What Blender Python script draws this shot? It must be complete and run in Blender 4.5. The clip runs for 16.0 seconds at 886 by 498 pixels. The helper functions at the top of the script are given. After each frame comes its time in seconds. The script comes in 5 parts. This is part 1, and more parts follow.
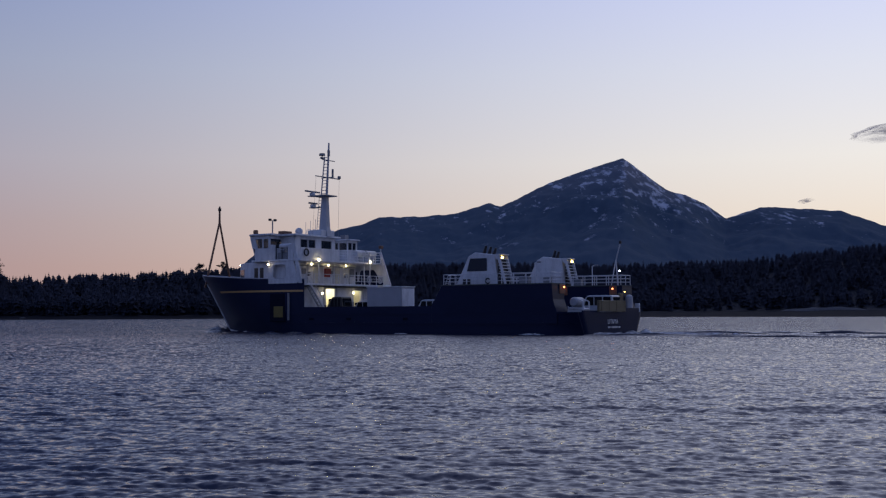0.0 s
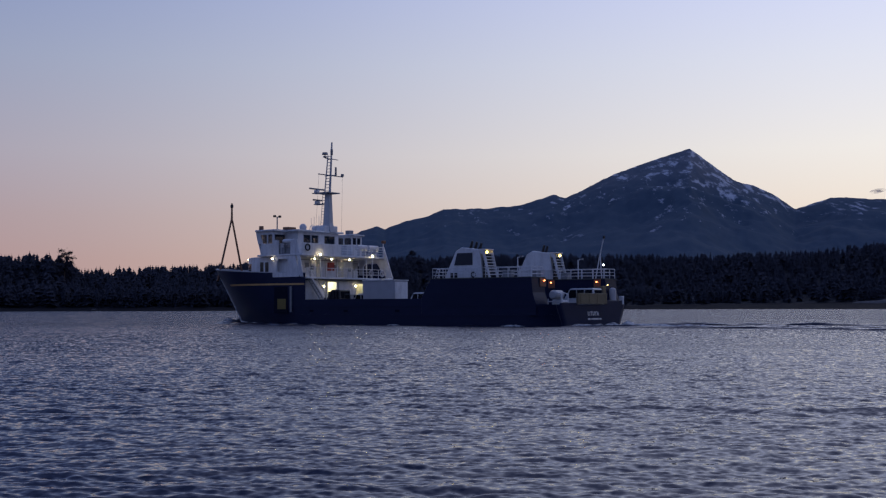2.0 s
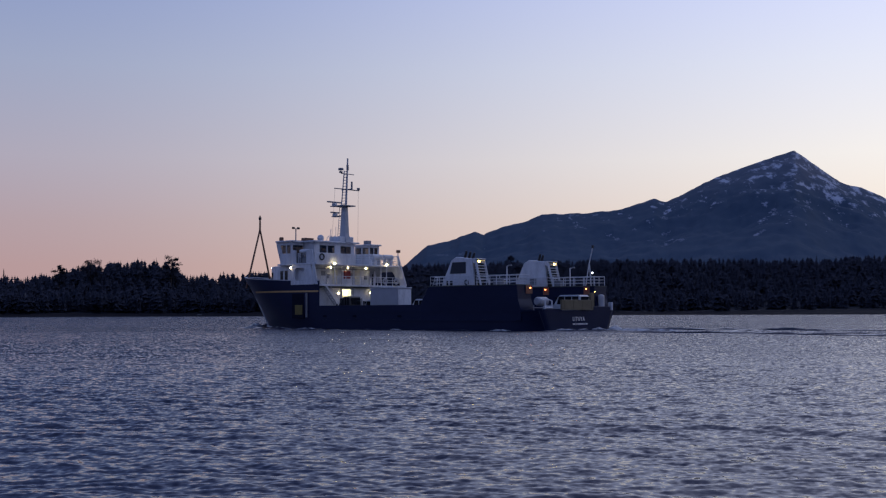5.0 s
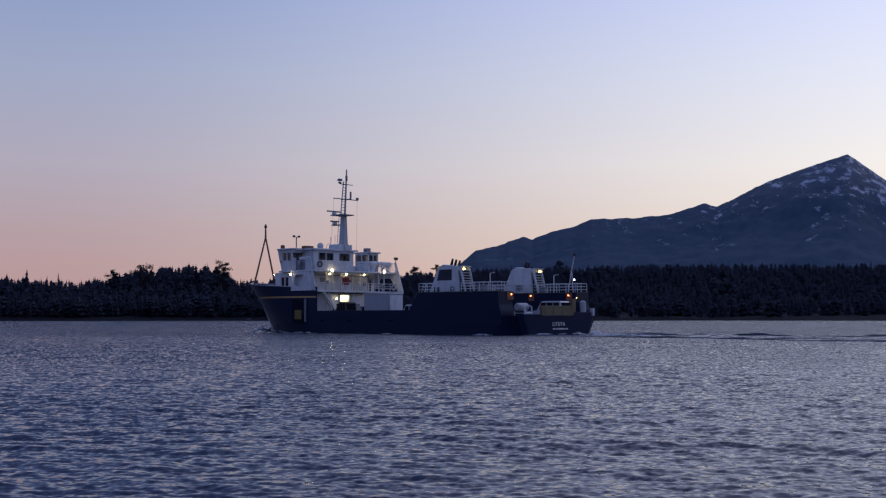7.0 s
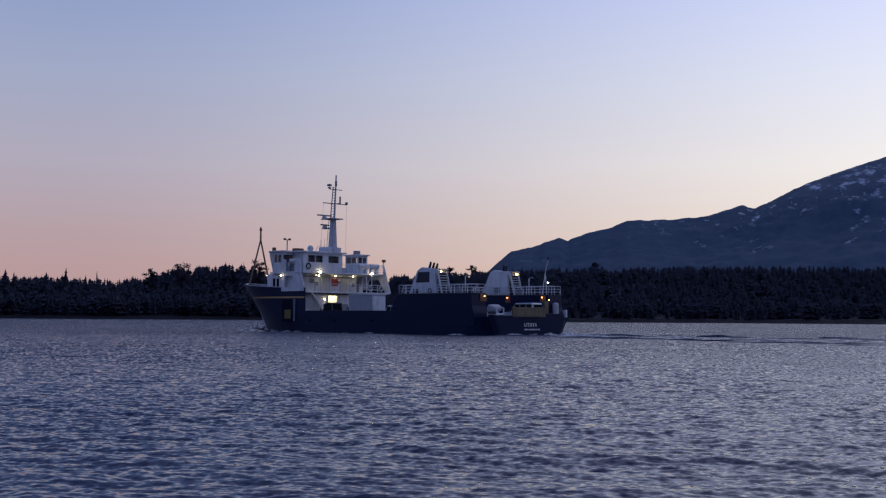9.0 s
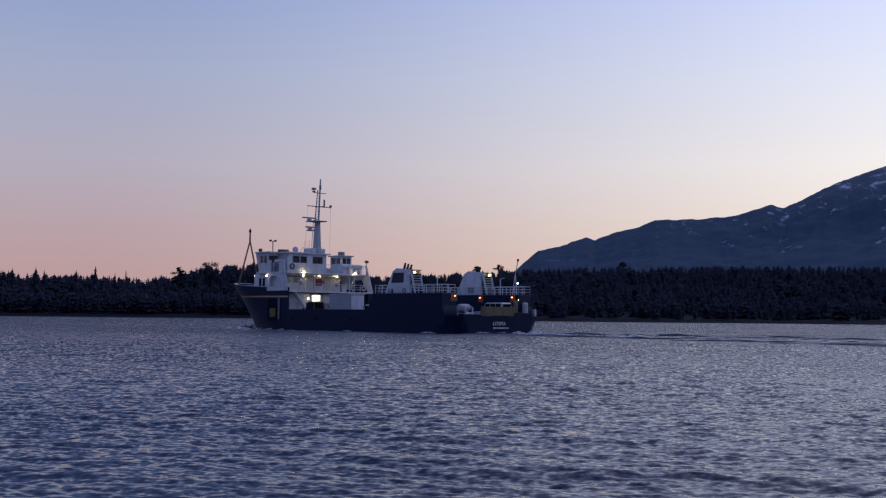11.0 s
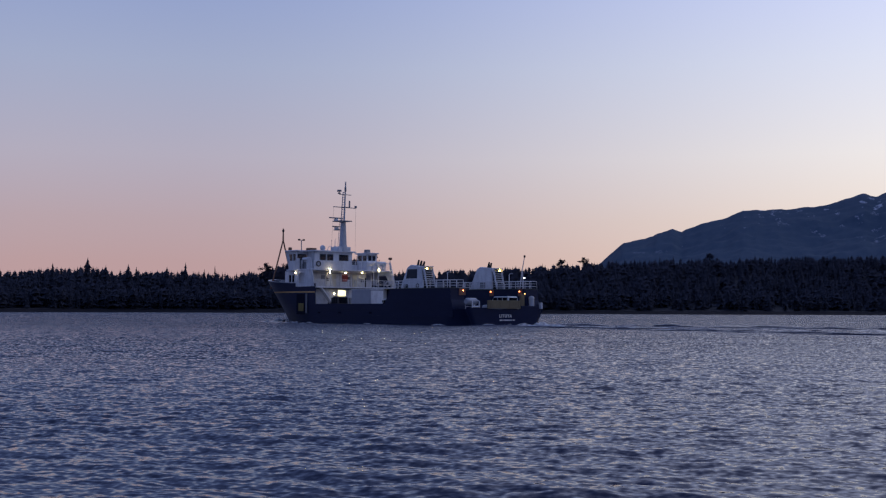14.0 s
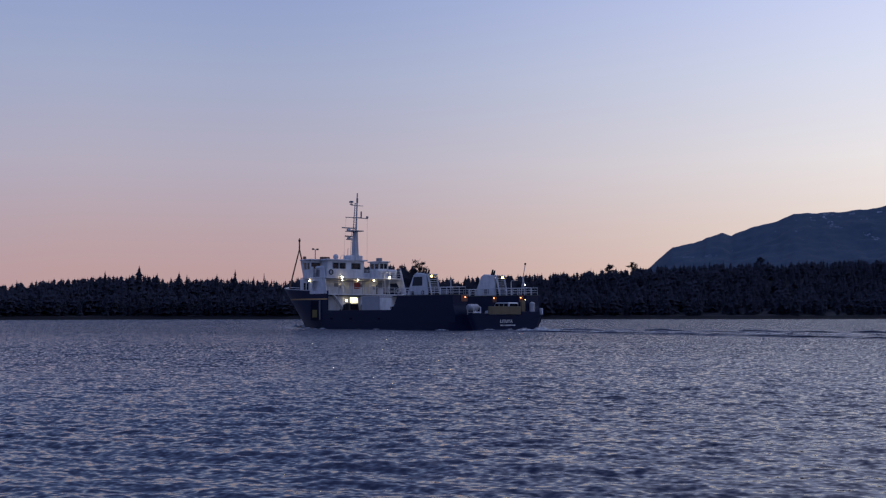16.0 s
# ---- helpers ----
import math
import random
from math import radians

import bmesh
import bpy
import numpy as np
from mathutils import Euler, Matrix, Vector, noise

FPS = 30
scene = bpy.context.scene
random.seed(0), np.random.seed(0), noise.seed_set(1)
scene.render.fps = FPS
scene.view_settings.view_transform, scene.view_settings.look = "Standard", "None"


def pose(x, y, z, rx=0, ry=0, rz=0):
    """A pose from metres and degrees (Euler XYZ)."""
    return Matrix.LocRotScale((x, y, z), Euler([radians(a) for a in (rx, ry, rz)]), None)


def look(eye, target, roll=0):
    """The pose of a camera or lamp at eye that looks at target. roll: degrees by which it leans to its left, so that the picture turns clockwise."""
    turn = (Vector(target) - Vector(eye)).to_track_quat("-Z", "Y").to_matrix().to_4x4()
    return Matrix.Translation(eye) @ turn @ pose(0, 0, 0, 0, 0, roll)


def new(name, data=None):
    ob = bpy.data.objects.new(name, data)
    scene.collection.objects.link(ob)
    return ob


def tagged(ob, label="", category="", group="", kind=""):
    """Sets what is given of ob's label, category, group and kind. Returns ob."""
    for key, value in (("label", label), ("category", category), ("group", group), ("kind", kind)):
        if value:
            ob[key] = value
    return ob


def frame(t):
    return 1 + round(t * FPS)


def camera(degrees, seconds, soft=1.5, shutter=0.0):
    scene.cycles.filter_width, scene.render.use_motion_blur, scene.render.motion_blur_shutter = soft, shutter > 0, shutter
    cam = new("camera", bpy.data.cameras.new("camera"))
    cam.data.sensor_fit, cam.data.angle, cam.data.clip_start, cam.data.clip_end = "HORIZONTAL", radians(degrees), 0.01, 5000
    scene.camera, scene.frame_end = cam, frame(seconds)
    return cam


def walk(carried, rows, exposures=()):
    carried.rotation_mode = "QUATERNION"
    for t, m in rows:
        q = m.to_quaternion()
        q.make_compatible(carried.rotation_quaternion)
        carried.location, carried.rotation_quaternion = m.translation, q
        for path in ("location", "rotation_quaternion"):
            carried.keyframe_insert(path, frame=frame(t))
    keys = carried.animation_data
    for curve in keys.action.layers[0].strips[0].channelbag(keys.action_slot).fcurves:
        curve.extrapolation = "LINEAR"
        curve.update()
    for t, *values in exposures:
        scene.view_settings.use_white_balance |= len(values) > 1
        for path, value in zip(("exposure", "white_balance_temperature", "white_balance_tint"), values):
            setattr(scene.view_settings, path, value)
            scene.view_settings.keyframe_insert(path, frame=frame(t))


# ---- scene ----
cam = camera(41.980, 16.0, soft=1.25)
EYE = (0.0, 0.0, 1.905)


def aim(heading, tilt, lean):
    """The camera's pose: degrees to the right of north, above the level, and of lean."""
    a, b = radians(heading), radians(tilt)
    way = Vector((math.sin(a) * math.cos(b), math.cos(a) * math.cos(b), math.sin(b)))
    return look(EYE, Vector(EYE) + way * 100, lean)


walk(cam, [(t, aim(a, b, c)) for t, a, b, c in (
    (0, 0.000, 3.233, -0.233),
    (0.5, -0.621, 3.225, -0.260),
    (1, -1.512, 3.206, -0.391),
    (1.5, -2.391, 3.042, -0.345),
    (2, -3.201, 2.845, -0.194),
    (2.5, -4.178, 2.872, -0.225),
    (3, -5.367, 2.779, -0.268),
    (3.5, -6.276, 2.499, -0.280),
    (4, -6.598, 2.571, -0.356),
    (4.5, -7.034, 2.880, -0.306),
    (5, -8.093, 3.127, -0.187),
    (7.5, -11.041, 3.376, 0.030),
    (8, -11.563, 3.179, 0.130),
    (8.5, -11.596, 3.129, 0.252),
    (9, -12.249, 3.404, 0.381),
    (11.5, -14.547, 3.352, 0.658),
    (12, -16.120, 3.442, 0.623),
    (12.5, -17.272, 3.309, 0.301),
    (13, -17.698, 3.082, 0.097),
    (13.5, -17.709, 3.048, 0.220),
    (14, -17.758, 3.017, 0.210),
    (14.5, -18.533, 3.103, 0.217),
    (15, -19.378, 3.325, 0.133),
    (15.5, -19.862, 3.443, -0.048),
    (16, -20.121, 3.303, -0.057),
)], exposures=((0, -0.16), (5, 0.04), (9, 0.08), (12, 0.13), (16, 0.12)))

# the ferry's way over the water: seconds, east, north, heading
FERRY_ROWS = [(t, pose(x, y, 0, 0, 0, a)) for t, x, y, a in (
    (0, -6.653, 123.057, 146.215),
    (2, -14.250, 127.880, 146.442),
    (4, -21.815, 132.536, 146.717),
    (6, -29.369, 137.065, 147.039),
    (8, -36.932, 141.508, 147.410),
    (10, -44.524, 145.908, 147.828),
    (12, -52.165, 150.305, 148.294),
    (14, -59.874, 154.741, 148.807),
    (16, -67.672, 159.258, 149.369),
)]

# ---- sky and light ----
def nd(nt, kind, **inputs):
    n = nt.nodes.new(kind)
    for k, v in inputs.items():
        n.inputs[k.replace("_", " ")].default_value = v
    return n


def mth(nt, op, a, b=None, clamp=False):
    n = nt.nodes.new("ShaderNodeMath")
    n.operation, n.use_clamp = op, clamp
    for i, v in enumerate((a, b)):
        if v is None:
            continue
        if isinstance(v, (int, float)):
            n.inputs[i].default_value = v
        else:
            nt.links.new(v, n.inputs[i])
    return n.outputs[0]


def lin(r, g, b):
    """Display values 0 to 255 as linear light."""
    return tuple((c / 255 / 12.92 if c <= 10 else ((c / 255 + 0.055) / 1.055) ** 2.4) for c in (r, g, b)) + (1,)


def ramp(nt, fac, stops, ease="LINEAR"):
    n = nt.nodes.new("ShaderNodeValToRGB")
    n.color_ramp.interpolation = ease
    e = n.color_ramp.elements
    while len(e) < len(stops):
        e.new(0.5)
    for el, (p, c) in zip(e, stops):
        el.position, el.color = p, c if len(c) == 4 else (*c, 1)
    nt.links.new(fac, n.inputs[0])
    return n.outputs[0]


def mix(nt, fac, a, b, blend="MIX"):
    n = nt.nodes.new("ShaderNodeMix")
    n.data_type, n.blend_type = "RGBA", blend
    for sock, v in ((n.inputs[0], fac), (n.inputs[6], a), (n.inputs[7], b)):
        if isinstance(v, (int, float)):
            sock.default_value = v
        elif isinstance(v, tuple):
            sock.default_value = v if len(v) == 4 else (*v, 1)
        else:
            nt.links.new(v, sock)
    return n.outputs[2]


def make_world():
    w = bpy.data.worlds.new("dusk_sky")
    scene.world = w
    w.use_nodes = True
    nt = w.node_tree
    nt.nodes.clear()
    tc = nt.nodes.new("ShaderNodeTexCoord")
    sep = nt.nodes.new("ShaderNodeSeparateXYZ")
    nt.links.new(tc.outputs["Generated"], sep.inputs[0])
    x, y, z = sep.outputs
    up = mth(nt, "MAXIMUM", z, 0.0)
    up = mth(nt, "POWER", up, 0.5)           # 0 level, 0.5 at 14 degrees, 1 overhead
    # heading measured about the afterglow, which lies to the right of the mountain
    gx, gy = math.sin(radians(32)), math.cos(radians(32))
    glow = mth(nt, "ADD", mth(nt, "MULTIPLY", x, gx), mth(nt, "MULTIPLY", y, gy))
    flat = mth(nt, "SQRT", mth(nt, "ADD", mth(nt, "ADD", mth(nt, "MULTIPLY", x, x), mth(nt, "MULTIPLY", y, y)), 1e-4))
    glow = mth(nt, "DIVIDE", glow, flat)     # cosine of the turn away from the glow
    near = ramp(nt, up, [(0.0, lin(255, 220, 186)), (0.2, lin(255, 230, 206)), (0.277, lin(255, 240, 223)), (0.36, lin(255, 250, 244)), (0.453, lin(238, 241, 255)),
                         (0.55, lin(216, 225, 266)), (0.7, lin(246, 254, 292)), (1.0, lin(160, 174, 236))])
    side = ramp(nt, up, [(0.0, lin(184, 144, 142)), (0.2, lin(180, 151, 153)), (0.277, lin(177, 157, 164)), (0.36, lin(172, 166, 182)), (0.453, lin(156, 165, 193)),
                         (0.55, lin(132, 150, 197)), (0.62, lin(116, 135, 188)), (0.7, lin(104, 123, 179)), (1.0, lin(88, 106, 164))])
    back = ramp(nt, up, [(0.0, lin(138, 136, 165)), (0.3, lin(136, 142, 178)), (0.52, lin(114, 131, 184)), (0.75, lin(100, 122, 178)),
                         (1.0, lin(84, 106, 164))])
    a = mth(nt, "POWER", mth(nt, "DIVIDE", mth(nt, "SUBTRACT", glow, 0.45), 0.55, True), 1.8)
    b = mth(nt, "DIVIDE", mth(nt, "ADD", glow, 0.6), 0.95, True)
    col = mix(nt, a, mix(nt, b, back, side), near)
    bg = nd(nt, "ShaderNodeBackground", Strength=1.0)
    out = nt.nodes.new("ShaderNodeOutputWorld")
    nt.links.new(col, bg.inputs[0])
    nt.links.new(bg.outputs[0], out.inputs[0])


make_world()

# ---- materials ----
def material(name, color, rough=0.6, metal=0.0, dark=None, scale=3.0, amount=0.5, bump=0.0, fine=30.0, glow=0.0, space="Object", ior=1.45, stretch=(1, 1, 1)):
    """Paint, metal or soil with stains at one scale and grain at another."""
    m = bpy.data.materials.new(name)
    m.use_nodes = True
    nt = m.node_tree
    p = nt.nodes["Principled BSDF"]
    p.inputs["Roughness"].default_value, p.inputs["Metallic"].default_value, p.inputs["IOR"].default_value = rough, metal, ior
    tc = nt.nodes.new("ShaderNodeTexCoord")
    mp = nt.nodes.new("ShaderNodeMapping")
    mp.inputs["Scale"].default_value = stretch
    nt.links.new(tc.outputs[space], mp.inputs[0])
    big = nd(nt, "ShaderNodeTexNoise", Scale=scale, Detail=5.0, Roughness=0.65)
    small = nd(nt, "ShaderNodeTexNoise", Scale=fine, Detail=3.0)
    nt.links.new(mp.outputs[0], big.inputs["Vector"])
    nt.links.new(mp.outputs[0], small.inputs["Vector"])
    f = mth(nt, "ADD", mth(nt, "MULTIPLY", big.outputs[0], 0.7), mth(nt, "MULTIPLY", small.outputs[0], 0.3))
    f = mth(nt, "MULTIPLY", mth(nt, "SUBTRACT", f, 0.42), 5.0 * amount, True)
    c = (*color, 1)
    d = (*(dark or tuple(v * 0.6 for v in color)), 1)
    nt.links.new(mix(nt, f, c, d), p.inputs["Base Color"])
    if bump:
        bp = nd(nt, "ShaderNodeBump", Strength=bump, Distance=0.02)
        nt.links.new(small.outputs[0], bp.inputs["Height"])
        nt.links.new(bp.outputs[0], p.inputs["Normal"])
    if glow:
        p.inputs["Emission Color"].default_value, p.inputs["Emission Strength"].default_value = c, glow
    return m


def make_water():
    m = bpy.data.materials.new("sea_water")
    m.use_nodes = True
    nt = m.node_tree
    p = nt.nodes["Principled BSDF"]
    p.inputs["Base Color"].default_value = (0.007, 0.010, 0.028, 1)
    p.inputs["Roughness"].default_value, p.inputs["IOR"].default_value = 0.075, 1.48
    tc = nt.nodes.new("ShaderNodeTexCoord")
    mp = nt.nodes.new("ShaderNodeMapping")
    mp.inputs["Scale"].default_value = (0.85, 1.05, 1)
    nt.links.new(tc.outputs["Object"], mp.inputs[0])
    # small ripples tip the surface at two scales, stronger where gusts roughen it
    gust = nd(nt, "ShaderNodeTexNoise", Scale=0.05, Detail=3.0)
    nt.links.new(mp.outputs[0], gust.inputs["Vector"])
    # choppier in the open channel than under the near shore
    sep = nt.nodes.new("ShaderNodeSeparateXYZ")
    nt.links.new(tc.outputs["Object"], sep.inputs[0])
    open_water = mth(nt, "ADD", 1.0, mth(nt, "MULTIPLY", mth(nt, "DIVIDE", mth(nt, "SUBTRACT", sep.outputs[1], 12.0), 120.0, True), 1.9))
    geo = nt.nodes.new("ShaderNodeNewGeometry")
    total = geo.outputs["Normal"]
    for size, tip, detail in ((4.4, 0.48, 2.0), (9.0, 0.80, 1.0)):
        n = nd(nt, "ShaderNodeTexNoise", Scale=size, Detail=detail, Roughness=0.6)
        nt.links.new(mp.outputs[0], n.inputs["Vector"])
        off = nt.nodes.new("ShaderNodeVectorMath")
        off.operation = "SUBTRACT"
        nt.links.new(n.outputs["Color"], off.inputs[0])
        off.inputs[1].default_value = (0.472, 0.590, 0.5)
        flat = nt.nodes.new("ShaderNodeVectorMath")
        flat.operation = "MULTIPLY"
        nt.links.new(off.outputs[0], flat.inputs[0])
        flat.inputs[1].default_value = (tip * 0.7, tip, 0.0)
        amp = nt.nodes.new("ShaderNodeVectorMath")
        amp.operation = "SCALE"
        nt.links.new(flat.outputs[0], amp.inputs[0])
        nt.links.new(mth(nt, "MULTIPLY", open_water, mth(nt, "ADD", 0.45, mth(nt, "MULTIPLY", gust.outputs[0], 1.1))), amp.inputs["Scale"])
        add = nt.nodes.new("ShaderNodeVectorMath")
        add.operation = "ADD"
        nt.links.new(total, add.inputs[0])
        nt.links.new(amp.outputs[0], add.inputs[1])
        total = add.outputs[0]
    unit = nt.nodes.new("ShaderNodeVectorMath")
    unit.operation = "NORMALIZE"
    nt.links.new(total, unit.inputs[0])
    nt.links.new(unit.outputs[0], p.inputs["Normal"])
    return m


def make_mountain():
    m = bpy.data.materials.new("wooded_mountain")
    m.use_nodes = True
    nt = m.node_tree
    p = nt.nodes["Principled BSDF"]
    p.inputs["Roughness"].default_value, p.inputs["IOR"].default_value = 0.95, 1.1
    tc = nt.nodes.new("ShaderNodeTexCoord")
    sep = nt.nodes.new("ShaderNodeSeparateXYZ")
    nt.links.new(tc.outputs["Object"], sep.inputs[0])
    a = nd(nt, "ShaderNodeTexNoise", Scale=0.030, Detail=7.0, Roughness=0.66)
    b = nd(nt, "ShaderNodeTexNoise", Scale=0.004, Detail=4.0)
    c = nd(nt, "ShaderNodeTexNoise", Scale=0.05, Detail=5.0)
    mp = nt.nodes.new("ShaderNodeMapping")
    mp.inputs["Location"].default_value, mp.inputs["Scale"].default_value = (140, 60, 0), (1, 0.22, 1)
    nt.links.new(tc.outputs["Object"], mp.inputs[0])
    for n in (a, b, c):
        nt.links.new(mp.outputs[0], n.inputs["Vector"])
    # distance haze is put into the colour: woods and rock painted blue-grey
    hazed_wood = mix(nt, c.outputs[0], (0.042, 0.069, 0.104), (0.064, 0.096, 0.134))
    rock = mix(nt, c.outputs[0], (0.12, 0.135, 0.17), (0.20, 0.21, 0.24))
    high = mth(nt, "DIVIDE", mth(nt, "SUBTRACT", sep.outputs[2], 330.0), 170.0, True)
    base = mix(nt, mth(nt, "MULTIPLY", high, mth(nt, "MULTIPLY", mth(nt, "SUBTRACT", b.outputs[0], 0.25), 2.0, True)), hazed_wood, rock)
    # snow in torn patches: many about the summit, a few in the gullies lower down
    lift = mth(nt, "DIVIDE", mth(nt, "SUBTRACT", sep.outputs[2], 150.0), 330.0, True)
    s = mth(nt, "ADD", a.outputs[0], mth(nt, "MULTIPLY", mth(nt, "POWER", lift, 1.6), 0.13))
    s = mth(nt, "ADD", s, mth(nt, "MULTIPLY", mth(nt, "SUBTRACT", b.outputs[0], 0.5), 0.40))
    s = mth(nt, "MULTIPLY", mth(nt, "SUBTRACT", s, 0.643), 10.0, True)
    s = mth(nt, "MULTIPLY", s, mth(nt, "MULTIPLY", lift, 6.0, True))
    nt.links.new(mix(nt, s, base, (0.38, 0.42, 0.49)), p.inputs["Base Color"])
    return m


M_WATER, M_MOUNT = make_water(), make_mountain()


def make_needles():
    """Soft foliage that lets some of the sky's light through."""
    m = bpy.data.materials.new("conifer_needles")
    m.use_nodes = True
    nt = m.node_tree
    nt.nodes.remove(nt.nodes["Principled BSDF"])
    tc = nt.nodes.new("ShaderNodeTexCoord")
    n = nd(nt, "ShaderNodeTexNoise", Scale=0.06, Detail=5.0)
    nt.links.new(tc.outputs["Object"], n.inputs["Vector"])
    col = mix(nt, n.outputs[0], (0.064, 0.066, 0.086), (0.054, 0.060, 0.080))
    a, b, both = nt.nodes.new("ShaderNodeBsdfDiffuse"), nt.nodes.new("ShaderNodeBsdfTranslucent"), nt.nodes.new("ShaderNodeMixShader")
    both.inputs[0].default_value = 0.3
    # needles scatter light from every side: the facets count for little against the open sky above
    geo = nt.nodes.new("ShaderNodeNewGeometry")
    soft = nt.nodes.new("ShaderNodeVectorMath")
    soft.operation = "MULTIPLY_ADD"
    nt.links.new(geo.outputs["Normal"], soft.inputs[0])
    soft.inputs[1].default_value, soft.inputs[2].default_value = (0.12, 0.12, 0.12), (0.0, 0.0, 0.9)
    unit = nt.nodes.new("ShaderNodeVectorMath")
    unit.operation = "NORMALIZE"
    nt.links.new(soft.outputs[0], unit.inputs[0])
    for k, sh in ((1, a), (2, b)):
        nt.links.new(col, sh.inputs[0])
        nt.links.new(unit.outputs[0], sh.inputs["Normal"])
        nt.links.new(sh.outputs[0], both.inputs[k])
    nt.links.new(both.outputs[0], nt.nodes["Material Output"].inputs[0])
    return m


M_NEEDLE = make_needles()
M_BARK = material("bark", (0.06, 0.045, 0.035), 0.95, scale=2.0)
M_SOIL = material("forest_floor", (0.042, 0.043, 0.048), 0.95, dark=(0.03, 0.03, 0.034), scale=0.05, fine=0.6, ior=1.1)
M_BEACH = material("shingle_beach", (0.022, 0.021, 0.024), 0.95, dark=(0.014, 0.014, 0.017), scale=0.08, fine=1.2, stretch=(1, 1, 6), ior=1.1)
M_PALE = material("bleached_stone", (0.11, 0.11, 0.115), 0.9, dark=(0.06, 0.06, 0.065), scale=0.6, fine=3.0, ior=1.1)


def make_cloud():
    m = bpy.data.materials.new("thin_cloud")
    m.use_nodes = True
    nt = m.node_tree
    p = nt.nodes["Principled BSDF"]
    p.inputs["Base Color"].default_value, p.inputs["Roughness"].default_value = (0.50, 0.46, 0.54, 1), 1.0
    tc = nt.nodes.new("ShaderNodeTexCoord")
    n = nd(nt, "ShaderNodeTexNoise", Scale=3.2, Detail=5.0, Roughness=0.6)
    nt.links.new(tc.outputs["Generated"], n.inputs["Vector"])
    # thick in the middle, torn and thin towards its rim
    off = nt.nodes.new("ShaderNodeVectorMath")
    off.operation = "DISTANCE"
    flat = nt.nodes.new("ShaderNodeMapping")
    flat.inputs["Location"].default_value, flat.inputs["Scale"].default_value = (0, 0.5, 0), (1, 0, 1)
    nt.links.new(tc.outputs["Generated"], flat.inputs[0])
    nt.links.new(flat.outputs[0], off.inputs[0])
    off.inputs[1].default_value = (0.5, 0.5, 0.5)
    rim = mth(nt, "SUBTRACT", 1.0, mth(nt, "MULTIPLY", off.outputs["Value"], 2.0), True)
    torn = mth(nt, "MULTIPLY", mth(nt, "SUBTRACT", n.outputs[0], 0.36), 4.0, True)
    nt.links.new(mth(nt, "MULTIPLY", mth(nt, "MULTIPLY", rim, torn), 0.9, True), p.inputs["Alpha"])
    return m


M_CLOUD = make_cloud()

# ---- sea, shore and mountain ----
def mesh_from(name, verts, faces, material_list, smooth=True):
    me = bpy.data.meshes.new(name)
    me.from_pydata(verts, [], faces)
    for m in material_list:
        me.materials.append(m)
    if smooth:
        me.polygons.foreach_set("use_smooth", [True] * len(me.polygons))
    me.update()
    return me


def grid_mesh(name, X, Y, Z, mats, wrap=False):
    """A sheet over a grid of n x m points."""
    n, m = X.shape
    verts = np.stack([X, Y, Z], -1).reshape(-1, 3)
    i = np.arange(n * m).reshape(n, m)
    a, b = (i, np.roll(i, -1, 1)) if wrap else (i[:, :-1], i[:, 1:])
    f = np.stack([a[:-1], b[:-1], b[1:], a[1:]], -1).reshape(-1, 4)
    me = bpy.data.meshes.new(name)
    me.vertices.add(len(verts))
    me.vertices.foreach_set("co", verts.ravel())
    me.loops.add(f.size)
    me.loops.foreach_set("vertex_index", f.ravel().astype(np.int32))
    me.polygons.add(len(f))
    me.polygons.foreach_set("loop_start", np.arange(0, f.size, 4, dtype=np.int32))
    me.polygons.foreach_set("use_smooth", np.ones(len(f), dtype=bool))
    for mt in mats:
        me.materials.append(mt)
    me.update(calc_edges=True)
    me.validate()
    return me


def fbm(x, y, octaves=5, gain=0.5, seed=0, ridged=False):
    """Fractal value noise, about -1 to 1."""
    out, amp, tot = np.zeros_like(x, dtype=float), 1.0, 0.0
    for k in range(octaves):
        xi, yi = np.floor(x), np.floor(y)
        u, v = x - xi, y - yi
        u, v = u * u * (3 - 2 * u), v * v * (3 - 2 * v)

        def corner(a, b):
            s = np.sin((xi + a) * 127.1 + (yi + b) * 311.7 + seed * 74.7 + k * 19.19) * 43758.5453
            return (s - np.floor(s)) * 2 - 1
        val = (corner(0, 0) * (1 - u) + corner(1, 0) * u) * (1 - v) + (corner(0, 1) * (1 - u) + corner(1, 1) * u) * v
        out += amp * ((1 - 2 * np.abs(val)) if ridged else val)
        tot += amp
        amp *= gain
        x, y = x * 2.03 + 5.2, y * 2.03 + 1.3
    return out / tot


def step01(x, a, b):
    s = np.clip((x - a) / (b - a), 0, 1)
    return s * s * (3 - 2 * s)


